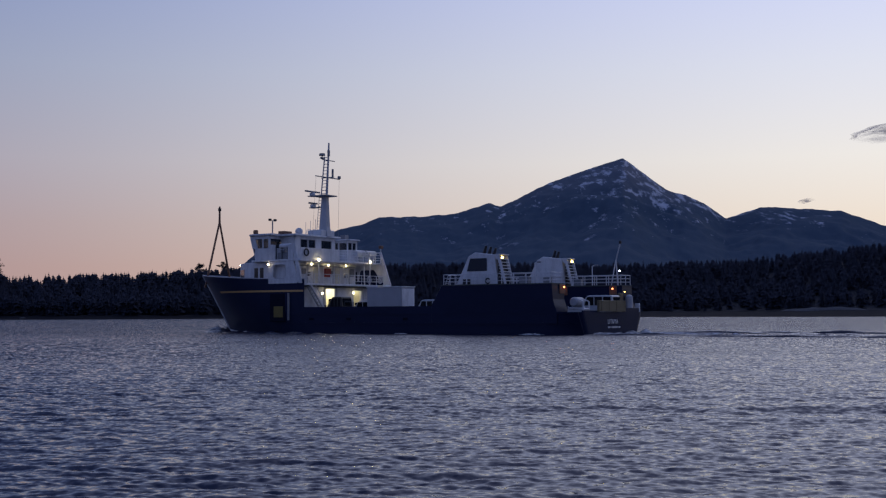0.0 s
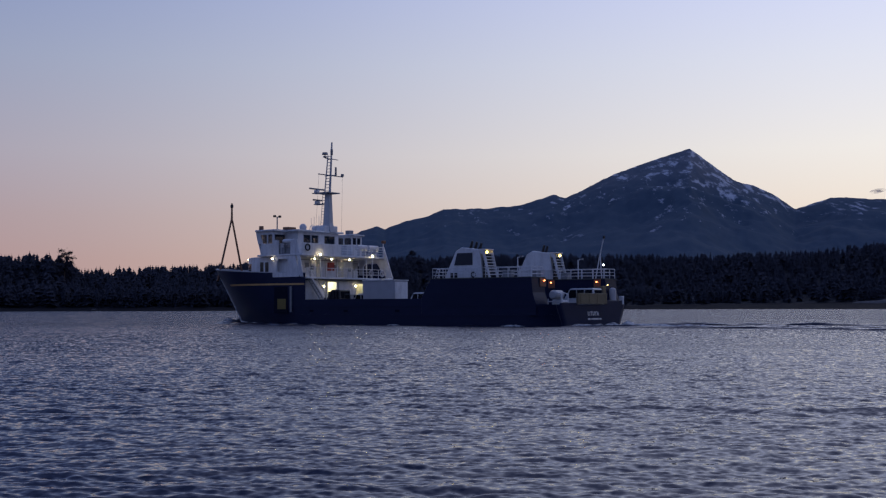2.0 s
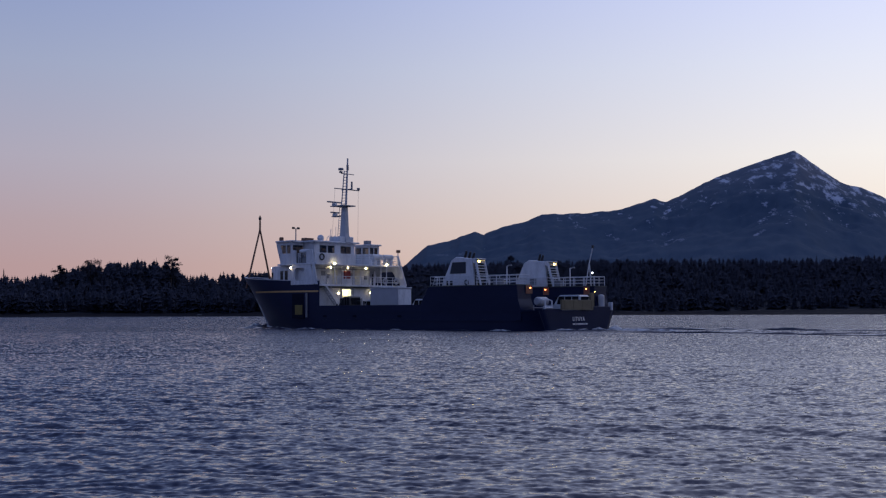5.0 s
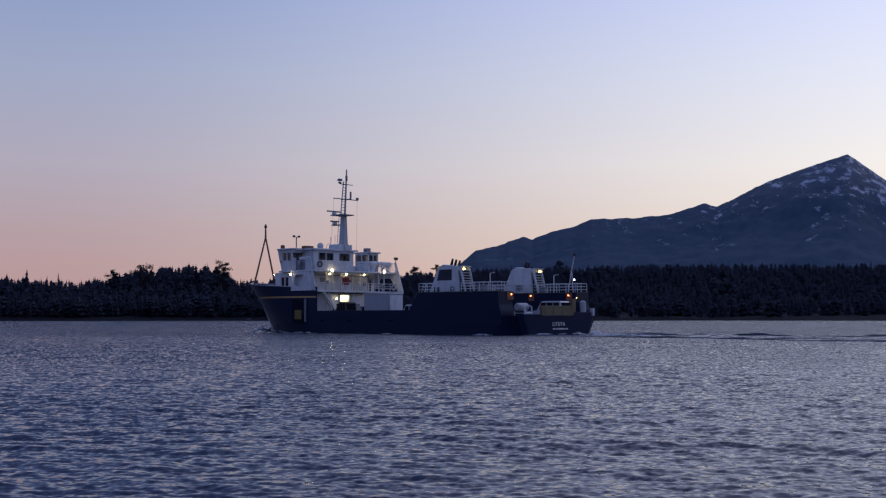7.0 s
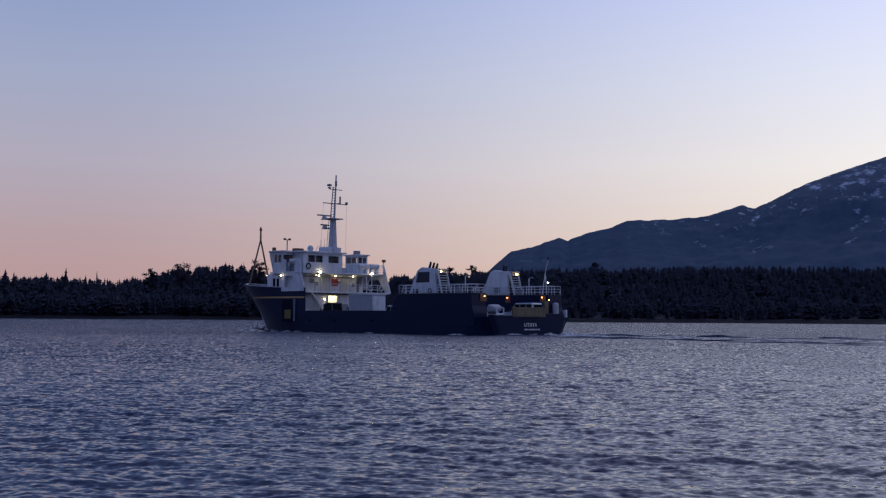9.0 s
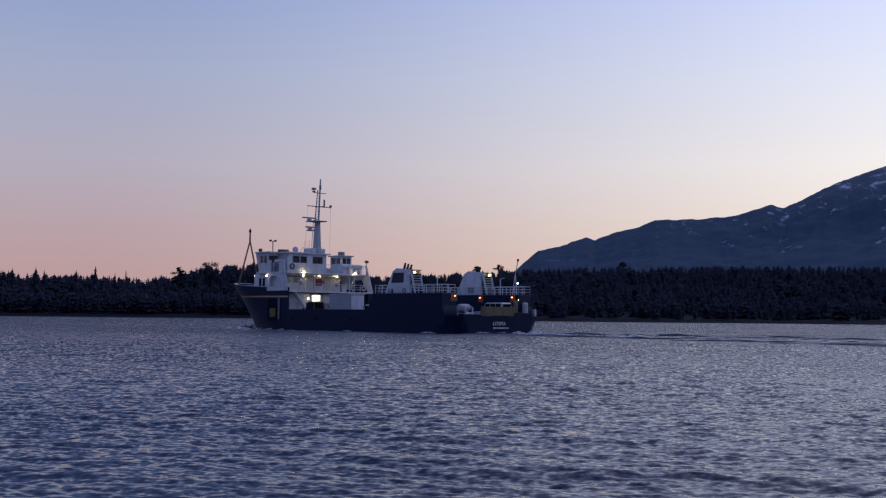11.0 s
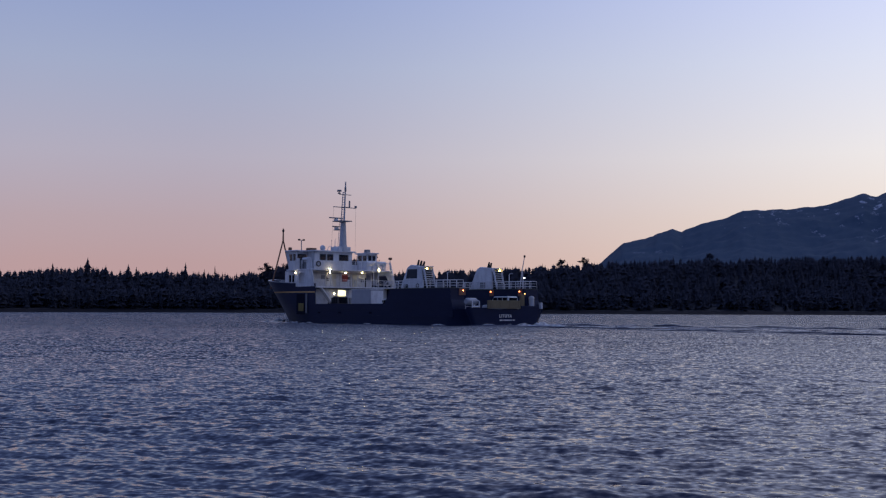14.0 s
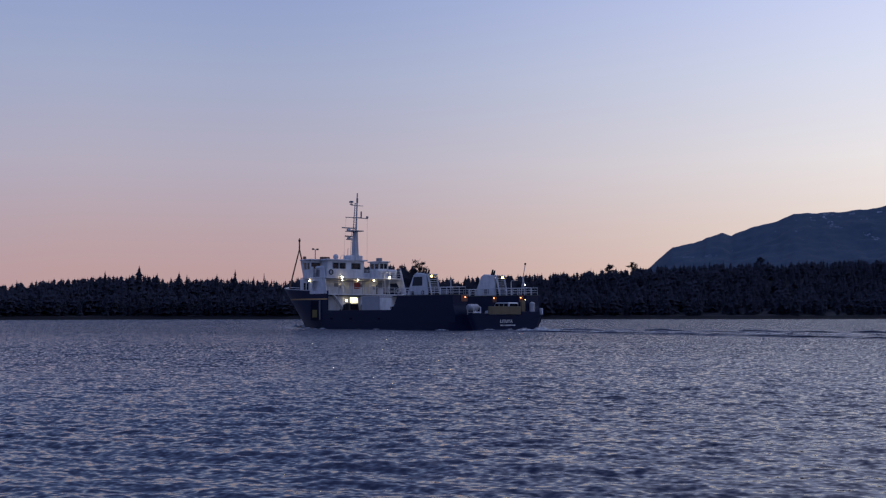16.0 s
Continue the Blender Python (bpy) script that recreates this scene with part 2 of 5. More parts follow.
def build_water():
    """One sheet of sea: rings that widen outwards, fine where the swell is close."""
    rng = np.random.default_rng(7)
    ang = np.concatenate([np.linspace(-0.86, 0.42, 1170), np.linspace(0.42, 2 * math.pi - 0.86, 70)[1:-1]])
    rad = [0.03]
    while rad[-1] < 420:
        r = rad[-1]
        rad.append(r + (0.15 if r < 6 else max(0.04, r * (0.0041 if r < 40 else 0.0047 if r < 150 else 0.0075))))
    while rad[-1] < 4700:
        rad.append(rad[-1] * 1.03)
    rad = np.array(rad)
    R, A = np.meshgrid(rad, ang, indexing="ij")
    X, Y = R * np.sin(A), R * np.cos(A)
    gap = np.maximum(np.gradient(rad)[:, None] * np.ones_like(A), R * np.where((A < 0.42), 0.0011, 0.08))
    Z = np.zeros_like(X)
    # wind chop from many headings about the onshore wind, of like steepness at every length
    shelter = np.clip((R - 20) / 90, 0, 1)
    for k in range(120):
        lam = 0.15 * (2.0 / 0.15) ** (rng.random() ** 1.5)
        th = rng.normal(0.08, 0.5)
        amp = 0.0066 * lam ** 0.95
        calm = 0.40 if lam > 0.7 else 0.65 if lam > 0.4 else 1.0
        kx, ky, ph = math.sin(th) * 2 * math.pi / lam, math.cos(th) * 2 * math.pi / lam, rng.random() * 6.28
        fade = np.clip((lam / gap - 2.2) / 2.0, 0, 1)
        arg = kx * X + ky * Y + ph
        Z += amp * fade * (calm + (1 - calm) * shelter) * (np.sin(arg) + 0.2 * np.cos(2 * arg))
    Z *= 0.85 + 0.4 * fbm(X * 0.03, Y * 0.05, 3, seed=3)
    # steeper, long-crested waves that run in on the shore
    near = np.clip((26 - R) / 9, 0.0, 1)
    for lam, th, amp, ph in ((2.3, 0.20, 0.034, 1.0), (1.55, -0.06, 0.014, 2.6), (3.4, 0.12, 0.052, 5.1)):
        bend = 0.9 * fbm(X * 0.11, Y * 0.11, 3, seed=31 + int(lam * 3))
        arg = (math.sin(th) * X + math.cos(th) * Y) * 2 * math.pi / lam + ph + bend * 2.2
        band = np.clip(fbm(X * 0.08, Y * 0.22, 3, seed=19 + int(lam * 5)) * 3.4 - 0.05, 0, 1)
        crest = 2.0 * ((1 + np.sin(arg)) / 2) ** 3.2 - 0.6
        Z += amp * band * near * np.clip((lam / gap - 2.5) / 2.5, 0, 1) * crest
    ob = new("water", grid_mesh("water", X, Y, Z, [M_WATER], wrap=True))
    return tagged(ob, "dark blue rippled sea water at dusk", "water", kind="structure")


TREE_TOPS = ((-1.0, 0.030), (-0.72, 0.027), (-0.66, 0.033), (-0.61, 0.036), (-0.57, 0.033), (-0.53, 0.034), (-0.49, 0.031), (-0.462, 0.036), (-0.44, 0.042),
             (-0.40, 0.045), (-0.372, 0.045), (-0.362, 0.033), (-0.30, 0.036), (-0.24, 0.039), (-0.18, 0.043), (-0.08, 0.046), (0.05, 0.046),
             (0.17, 0.044), (0.25, 0.045), (0.32, 0.052), (0.38, 0.058), (0.7, 0.060))
CREST = 745.0


def shore_radius(b):
    return 615.0 + 18 * np.sin(b * 9.0) + 9 * np.sin(b * 31.0 + 1) - 45 * step01(b, 0.05, 0.3)


def land_height(b, r):
    """Height of the wooded shore at a bearing and a distance."""
    tops = np.interp(b, *zip(*TREE_TOPS))
    crest = CREST + 240 * step01(b, -0.25, 0.1)
    s = shore_radius(b)
    top = np.maximum(tops * crest + 1.9 - 12.0, 3.0)
    wide = 14 + 75 * step01(b, 0.05, 0.3)
    beach = np.clip((r - s) / wide, -1, 1) * (1.8 + 1.6 * step01(b, 0.05, 0.3))
    rise = step01(r, s + wide * 0.9, crest) * (top - 2.0)
    back = step01(r, crest + 40, crest + 500) * -0.5 * top
    return beach + rise + back + 0.5 * fbm(b * 90, r * 0.05, 4, seed=2) * np.clip((r - s) / 20, 0, 1)


def build_land():
    b = np.linspace(-1.05, 0.75, 420)
    r = np.concatenate([np.linspace(520, 740, 70), np.linspace(746, 1800, 50)])
    R, B = np.meshgrid(r, b, indexing="ij")
    Z = land_height(B, R)
    me = grid_mesh("ground", R * np.sin(B), R * np.cos(B), Z, [M_BEACH, M_SOIL])
    q = (np.arange(len(me.polygons)) // (len(b) - 1), np.arange(len(me.polygons)) % (len(b) - 1))
    bb, rr = b[q[1]], r[q[0]]
    wide = 14 + 75 * step01(bb, 0.05, 0.3)
    me.polygons.foreach_set("material_index", (rr > shore_radius(bb) + wide * 0.95).astype(np.int32))
    return tagged(new("ground", me), "dark wooded shore with a narrow shingle beach", "shore", kind="structure")


# beyond 0.9 the ridge is unseen, added to keep low afterglow off the windows
RIDGE = ((-0.62, 0.004), (-0.30, 0.012), (-0.185, 0.030), (-0.1706, 0.044), (-0.1545, 0.0578), (-0.138, 0.0612), (-0.1131, 0.0696), (-0.106, 0.0668), (-0.0889, 0.0740), (-0.070, 0.0780), (-0.0552, 0.0842),
         (-0.019, 0.0846), (0.010, 0.0873), (0.0410, 0.0963), (0.0500, 0.0927), (0.0938, 0.1138), (0.1426, 0.1300), (0.1560, 0.1333), (0.1924, 0.1049), (0.208, 0.1003),
         (0.2229, 0.0931), (0.2412, 0.0797), (0.269, 0.0880), (0.2804, 0.0882), (0.3338, 0.0832), (0.3639, 0.0711), (0.42, 0.062), (0.6, 0.072), (0.9, 0.085), (1.3, 0.092), (1.8, 0.08), (2.3, 0.06))


def build_mountain():
    """A long wooded mountain whose crest runs about four kilometres off."""
    b = np.concatenate([np.linspace(-0.62, 0.5, 600), np.linspace(0.505, 2.3, 160)])
    s = np.concatenate([np.linspace(0, 1, 110), np.linspace(1.02, 1.25, 8)])
    S, B = np.meshgrid(s, b, indexing="ij")
    far = 3850 + 250 * np.sin(B * 7.0)
    R = 1500 + (far - 1500) * S
    crest = np.interp(B, *zip(*RIDGE)) * far + 1.9
    crest += far * 0.0009 * fbm(B * 160, B * 0, 5, 0.6, seed=5)
    X, Y = R * np.sin(B), R * np.cos(B)
    up = np.where(S <= 1, 0.35 * S + 0.65 * S ** 2.2, 1 - (S - 1) * 2.2)
    gully = fbm(X * 0.0035, Y * 0.0022, 6, 0.55, seed=11, ridged=True)
    rough = fbm(X * 0.012, Y * 0.008, 5, 0.55, seed=4)
    env = np.clip(S * 3, 0, 1) * np.clip((1 - S) * 4.5, 0, 1)
    Z = crest * up * (1 + env * (0.13 * gully + 0.08 * rough))
    return tagged(new("mountain", grid_mesh("mountain", X, Y, Z, [M_MOUNT])), "wooded mountain painted dark haze-blue, with patches of snow near its summit", "mountain", kind="structure")


def build_unseen_shore():
    """The low wooded shores that close the channel behind the camera: unseen, added to darken the hull's reflections.
    """
    b = np.linspace(0.74, 2 * math.pi - 1.04, 260)
    r = np.array([560.0, 640.0, 680.0, 720.0, 780.0, 900.0, 1200.0])
    R, B = np.meshgrid(r, b, indexing="ij")
    Z = np.array([-2.0, 1.0, 14.0, 22.0, 30.0, 38.0, 20.0])[:, None] * (1 + 0.25 * fbm(B * 14, R * 0.01, 4, seed=8))
    tagged(new("shore", grid_mesh("shore", R * np.sin(B), R * np.cos(B), Z, [M_NEEDLE])), "unseen low dark wooded shore round the channel, added to darken the hull's reflections", "shore", kind="structure")


WATER = build_water()
build_land()
build_unseen_shore()
build_mountain()


# ---- woods ----
def conifer_arrays(rng, height, tiers, points, spread, round_top=False):
    """A spruce, or a rounder hemlock, as ragged drooping whorls round a stem: verts and triangles."""
    v, f = [], []
    for k in range(tiers):
        q = k / (tiers - 1)
        z = height * (0.10 + 0.84 * q)
        shape = math.sqrt(max(0.0, 1 - (1.6 * q - 0.55) ** 2)) if round_top else (1 - q) ** 0.58
        rad = spread * height * shape * (0.6 + 0.7 * rng.random()) + 0.012 * height
        drop = rad * 0.5 + 0.012 * height
        n = max(4, int(points * (1 - 0.4 * q)))
        c = len(v)
        v.append((0, 0, z + height * 0.06))
        a0 = rng.random() * 6.28
        for i in range(2 * n):
            a = a0 + math.pi * i / n
            out = rad * (0.45 + 0.9 * rng.random()) if i % 2 == 0 else rad * (0.42 + 0.3 * rng.random())
            v.append((out * math.cos(a), out * math.sin(a), z - drop * (out / rad) * (0.4 + 0.7 * rng.random())))
        for i in range(2 * n):
            f.append((c, c + 1 + i, c + 1 + (i + 1) % (2 * n)))
    return np.array(v), np.array(f)


def tri_mesh(name, V, F, m):
    me = bpy.data.meshes.new(name)
    me.vertices.add(len(V))
    me.vertices.foreach_set("co", np.ascontiguousarray(V).ravel())
    me.loops.add(F.size)
    me.loops.foreach_set("vertex_index", F.ravel().astype(np.int32))
    me.polygons.add(len(F))
    me.polygons.foreach_set("loop_start", np.arange(0, F.size, 3, dtype=np.int32))
    me.materials.append(m)
    me.update(calc_edges=True)
    return me


def build_woods():
    rng = np.random.default_rng(21)
    kinds = [conifer_arrays(rng, 1.0, 12, 7, w, r) for w, r in ((0.13, False), (0.16, False), (0.20, True), (0.27, True), (0.24, False), (0.34, True))]
    V, F, off = [], [], 0
    for k in range(7600):
        b = rng.uniform(-0.95, 0.62)
        s = shore_radius(np.array(b)) + 14 + 75 * step01(b, 0.05, 0.3)
        crest = CREST + 240 * step01(b, -0.25, 0.1)
        r = s + 1 + (crest + 15 - s) * rng.random() ** (1.0 if b < -0.2 else 0.85)
        spire = rng.random() < 0.035
        v, f = kinds[rng.integers(2) if spire else rng.integers(2, 6)]
        z = float(land_height(np.array(b), np.array(r)))
        h = rng.uniform(10, 14.2) if spire else rng.uniform(7.5, 13.0)
        a = rng.random() * 6.28
        sx = h * rng.uniform(0.8, 1.25)
        p = np.empty_like(v)
        p[:, 0] = (v[:, 0] * math.cos(a) - v[:, 1] * math.sin(a)) * sx + r * math.sin(b) + v[:, 2] * rng.normal(0, 0.3)
        p[:, 1] = (v[:, 0] * math.sin(a) + v[:, 1] * math.cos(a)) * sx + r * math.cos(b)
        p[:, 2] = v[:, 2] * h + z - 0.6
        V.append(p)
        F.append(f + off)
        off += len(v)
    tagged(new("woods", tri_mesh("woods", np.concatenate(V), np.concatenate(F), M_NEEDLE)), "dark spruce woods along the far shore", "trees", kind="stuff")


def build_tree(b, r, top, spread, rounded, label):
    """One tree that stands out on the skyline: a tapered trunk with limbs, and its crown."""
    rng = np.random.default_rng(int(abs(b) * 1e4))
    z = float(land_height(np.array(b), np.array(float(r)))) - 0.4
    h = top * r + 1.9 - z
    t = tagged(new("tree"), label, "tree", "skyline trees")
    t.location = (r * math.sin(b), r * math.cos(b), z)
    bm = bmesh.new()

    def bar(p, q, r0, r1):
        p, q = Vector(p), Vector(q)
        m = (q - p).to_track_quat("Z", "Y").to_matrix()
        rows = [[bm.verts.new(c + m @ Vector((math.cos(i * 1.0472), math.sin(i * 1.0472), 0)) * w) for i in range(6)] for c, w in ((p, r0), (q, r1))]
        for i in range(6):
            bm.faces.new((rows[0][i], rows[0][(i + 1) % 6], rows[1][(i + 1) % 6], rows[1][i]))
    bar((0, 0, 0), (0, 0, h * 0.6), 0.42, 0.25)
    bar((0, 0, h * 0.6), (0.1, 0, h), 0.25, 0.05)
    for k in range(16):
        q, a = 0.3 + 0.65 * k / 16, rng.random() * 6.28
        w = spread * h * (1.1 - q)
        bar((0, 0, h * q), (w * math.cos(a), w * math.sin(a), h * q + w * 0.1), 0.10, 0.03)
    me = bpy.data.meshes.new("trunk")
    bm.to_mesh(me)
    bm.free()
    me.materials.append(M_BARK)
    new("trunk", me).parent = t
    if rounded:
        # ragged clumps of foliage at the ends of the limbs, with sky between them
        pts = []
        for k in range(22):
            q, a = 0.42 + 0.58 * ((k + rng.random()) / 22), rng.random() * 6.28
            w = spread * h * (0.35 + 0.75 * math.sin(math.pi * min(1.0, (q - 0.36) / 0.68))) * rng.uniform(0.15, 0.95)
            c = np.array((w * math.cos(a), w * math.sin(a), h * q - 0.6))
            s = h * spread * rng.uniform(0.20, 0.42)
            d = rng.normal(0, 1, (90, 3)) * np.array((0.55, 0.55, 0.26)) * s + c
            for p in d:
                pts.append(p + rng.normal(0, 0.30, (3, 3)))
        V = np.concatenate(pts)
        F = np.arange(len(V)).reshape(-1, 3)
    else:
        V, F = conifer_arrays(rng, 1.0, 20, 9, spread)
        V = V * h
    new("crown", tri_mesh("crown", V, F, M_NEEDLE)).parent = t


build_woods()
for bearing, dist, top, spread, rounded, label in (
        (-0.4377, 700, 0.0445, 0.34, True, "broad ragged pine above the dark shore"),
        (-0.5294, 705, 0.0395, 0.16, False, "pointed spruce above the dark shore"),
        (-0.6086, 710, 0.0425, 0.26, False, "tall bushy spruce above the dark shore"),
        (-0.636, 705, 0.0375, 0.13, False, "slim spruce above the dark shore"),
        (-0.576, 705, 0.0375, 0.22, False, "bushy spruce above the dark shore"),
        (-0.505, 700, 0.0365, 0.05, False, "nearly bare dead spruce on the skyline"),
        (-0.3727, 700, 0.0475, 0.26, True, "round-topped hemlock at the end of a grove"),
        (-0.400, 700, 0.0465, 0.22, False, "bushy spruce in a grove"),
        (-0.462, 700, 0.0395, 0.20, True, "small hemlock beside a broad pine"),
        (-0.1881, 830, 0.0455, 0.20, True, "ragged hemlock on a wooded rise"),
        (-0.2080, 810, 0.0440, 0.22, True, "ragged hemlock on a wooded rise"),
        (-0.6165, 705, 0.0345, 0.20, False, "bushy spruce above the dark shore"),
        (-0.5941, 700, 0.0360, 0.22, False, "bushy spruce above the dark shore"),
        (-0.5695, 700, 0.0350, 0.12, False, "slim spruce above the dark shore"),
        (-0.5581, 700, 0.0312, 0.14, False, "slim spruce above the dark shore"),
        (-0.5446, 705, 0.0356, 0.24, False, "bushy spruce above the dark shore"),
        (-0.5137, 700, 0.0338, 0.10, False, "thin-crowned spruce on the skyline"),
        (-0.0829, 900, 0.0488, 0.26, True, "broad hemlock in front of the mountain")):
    build_tree(bearing, dist, top, spread, rounded, label)


def build_snag(b, r, mid):
    """A pale broken trunk that stands at the edge of the woods."""
    z = float(land_height(np.array(b), np.array(float(r)))) - 0.3
    h = mid * r + 1.9 + 2.4 - z
    bm = bmesh.new()
    rows = []
    for k in range(7):
        q = k / 6
        w = 0.95 - 0.45 * q
        rows.append([bm.verts.new((0.3 * math.sin(q * 3) + w * math.cos(i * 0.785) * (1 + 0.15 * math.sin(i * 5 + k)), w * math.sin(i * 0.785), h * q + (0.7 * math.sin(i * 2.3) if k == 6 else 0))) for i in range(8)])
    for p, q in zip(rows, rows[1:]):
        for i in range(8):
            bm.faces.new((p[i], p[(i + 1) % 8], q[(i + 1) % 8], q[i]))
    bm.faces.new(rows[-1])
    me = bpy.data.meshes.new("tree_snag")
    bm.to_mesh(me)
    bm.free()
    me.materials.append(M_PALE)
    ob = tagged(new("tree_snag", me), "pale broken trunk among dark spruces", "dead tree")
    ob.location = (r * math.sin(b), r * math.cos(b), z)


def build_boulder(b, r, size, seed):
    rng = random.Random(seed)
    bm = bmesh.new()
    bmesh.ops.create_icosphere(bm, subdivisions=2, radius=1.0)
    for v in bm.verts:
        v.co *= 1 + rng.uniform(-0.16, 0.16)
        v.co = Vector((v.co.x * size * 1.5, v.co.y * size, v.co.z * size * 0.7))
    me = bpy.data.meshes.new("boulder")
    bm.to_mesh(me)
    bm.free()
    me.materials.append(M_PALE)
    ob = tagged(new("boulder", me), "pale grey boulder at the edge of the beach", "boulder")
    ob.location, ob.rotation_euler = (r * math.sin(b), r * math.cos(b), float(land_height(np.array(b), np.array(float(r)))) + size * 0.2), (0, 0, -b)


def build_gravel_bar(b, r, long, wide, high):
    """A low bank of pale shingle above the tide line."""
    u, v = np.meshgrid(np.linspace(-1, 1, 40), np.linspace(-1, 1, 12), indexing="ij")
    a, d = b + u * long / 2 / r, r + v * wide / 2
    Z = land_height(a, d) - 0.25 + (high + 0.25) * np.clip(1 - u * u - v * v, 0, 1) ** 0.7 * (1 + 0.3 * fbm(u * 5, v * 3, 3, seed=6))
    tagged(new("gravel_bar", grid_mesh("gravel_bar", d * np.sin(a), d * np.cos(a), Z, [M_PALE])), "low bank of pale shingle above the beach", "gravel bank", kind="structure")


build_snag(-0.4884, 642, 0.0122)
build_boulder(-0.3489, float(shore_radius(np.array(-0.3489))) + 3, 1.0, 4)
build_gravel_bar(0.318, float(shore_radius(np.array(0.318))) + 84, 46, 9, 1.5)


def build_cloud(b, e, r, wide, tall, seed):
    """A small torn cloud: one slanting lens of vapour with a lumpy skin."""
    bm = bmesh.new()
    bmesh.ops.create_icosphere(bm, subdivisions=4, radius=1.0)
    for v in bm.verts:
        k = 1 + 0.35 * noise.noise(v.co * 2.2 + Vector((seed, 0, 0)))
        v.co = Vector((v.co.x * wide / 2 * k, v.co.y * tall * 0.5, (v.co.z * 0.34 * k + v.co.x * 0.30) * tall))
    me = bpy.data.meshes.new("cloud")
    bm.to_mesh(me)
    bm.free()
    me.materials.append(M_CLOUD)
    ob = tagged(new("cloud", me), "small torn grey cloud in a clear dusk sky", "cloud", "clouds")
    ob.location, ob.rotation_euler = (r * math.sin(b), r * math.cos(b), r * e + 1.9), (0, 0, -b)


build_cloud(0.374, 0.1475, 4300, 310, 92, 3)
build_cloud(0.3055, 0.0925, 4300, 60, 24, 5)

# ---- paints and fittings ----
M_HULL = material("navy_hull_paint", (0.011, 0.018, 0.052), 0.32, dark=(0.007, 0.012, 0.035), scale=0.5, fine=6, ior=1.2, stretch=(0.4, 1, 1.6))
M_WHITE = material("white_ship_paint", (0.70, 0.71, 0.73), 0.5, dark=(0.40, 0.40, 0.42), scale=1.4, fine=14, amount=0.6, stretch=(1, 1, 0.35))
M_GREY = material("grey_metal_paint", (0.24, 0.25, 0.27), 0.55, dark=(0.16, 0.16, 0.17), scale=2)
M_DARK = material("black_paint", (0.018, 0.018, 0.02), 0.55, scale=3)
M_DECK = material("green_grey_deck", (0.09, 0.10, 0.10), 0.8, dark=(0.05, 0.055, 0.055), scale=1)
M_GOLD = material("gold_stripe_paint", (0.55, 0.33, 0.13), 0.5, dark=(0.40, 0.23, 0.09), scale=1)
M_TAN = material("tan_ramp_paint", (0.165, 0.135, 0.08), 0.7, dark=(0.10, 0.08, 0.05), scale=1.2)
M_YELLOW = material("yellow_door_paint", (0.17, 0.13, 0.03), 0.6, dark=(0.11, 0.085, 0.03), scale=2)
M_RED = material("red_paint", (0.32, 0.05, 0.04), 0.5, scale=2)
M_MAST = material("brown_mast_paint", (0.20, 0.10, 0.06), 0.6, scale=2)
M_GLASS = material("dark_window_glass", (0.010, 0.012, 0.016), 0.08, scale=2, amount=0.1, ior=1.6)
M_PANE = material("clear_window_glass", (0.02, 0.03, 0.045), 0.05, scale=2, amount=0.1, ior=1.5)
M_PANE.node_tree.nodes["Principled BSDF"].inputs["Alpha"].default_value = 0.62
M_RUBBER = material("tyre_rubber", (0.02, 0.02, 0.02), 0.85, scale=4)
M_LOUVRE = material("louvre_grey", (0.022, 0.028, 0.045), 0.6, scale=3)
M_FOAM = material("sea_foam", (0.66, 0.66, 0.66), 0.85, dark=(0.02, 0.025, 0.035), scale=2.2, fine=9.0, amount=1.0)
M_CREAM = material("cream_inside_paint", (0.70, 0.66, 0.52), 0.6, scale=1)
M_LAMP = material("warm_lamp_glass", (1.0, 0.80, 0.42), 0.4, amount=0.0, glow=45.0)
M_LAMP_SMALL = material("warm_small_lamp_glass", (1.0, 0.80, 0.45), 0.4, amount=0.0, glow=17.0)
M_AMBER = material("amber_lamp_glass", (1.0, 0.66, 0.16), 0.4, amount=0.0, glow=14.0)
M_ORANGE_LAMP = material("orange_lamp_glass", (1.0, 0.27, 0.08), 0.4, amount=0.0, glow=8.0)
M_WHITE_LAMP = material("white_lamp_glass", (0.85, 0.93, 1.0), 0.4, amount=0.0, glow=9.0)
M_DOORLIGHT = material("lit_tube_glass", (1.0, 0.90, 0.62), 0.4, amount=0.0, glow=17.0)


M_MASTGREY = material("pale_grey_mast_paint", (0.46, 0.47, 0.50), 0.5, dark=(0.34, 0.35, 0.37), scale=1.5)
M_TRAILER = material("pale_grey_panel", (0.36, 0.37, 0.40), 0.5, dark=(0.28, 0.29, 0.31), scale=1)
# near-black: the shade inside recesses and ports is put into the colour
M_RECESS_SHADE = material("recess_shade_colour", (0.009, 0.012, 0.026), 0.7, scale=2, ior=1.12)


# ---- mesh tools ----
def add_box(bm, x0, x1, y0, y1, z0, z1, m=None):
    v = [bm.verts.new((m @ Vector((x, y, z))) if m else (x, y, z)) for x in (x0, x1) for y in (y0, y1) for z in (z0, z1)]
    for f in ((0, 1, 3, 2), (4, 6, 7, 5), (0, 4, 5, 1), (2, 3, 7, 6), (0, 2, 6, 4), (1, 5, 7, 3)):
        bm.faces.new([v[i] for i in f])


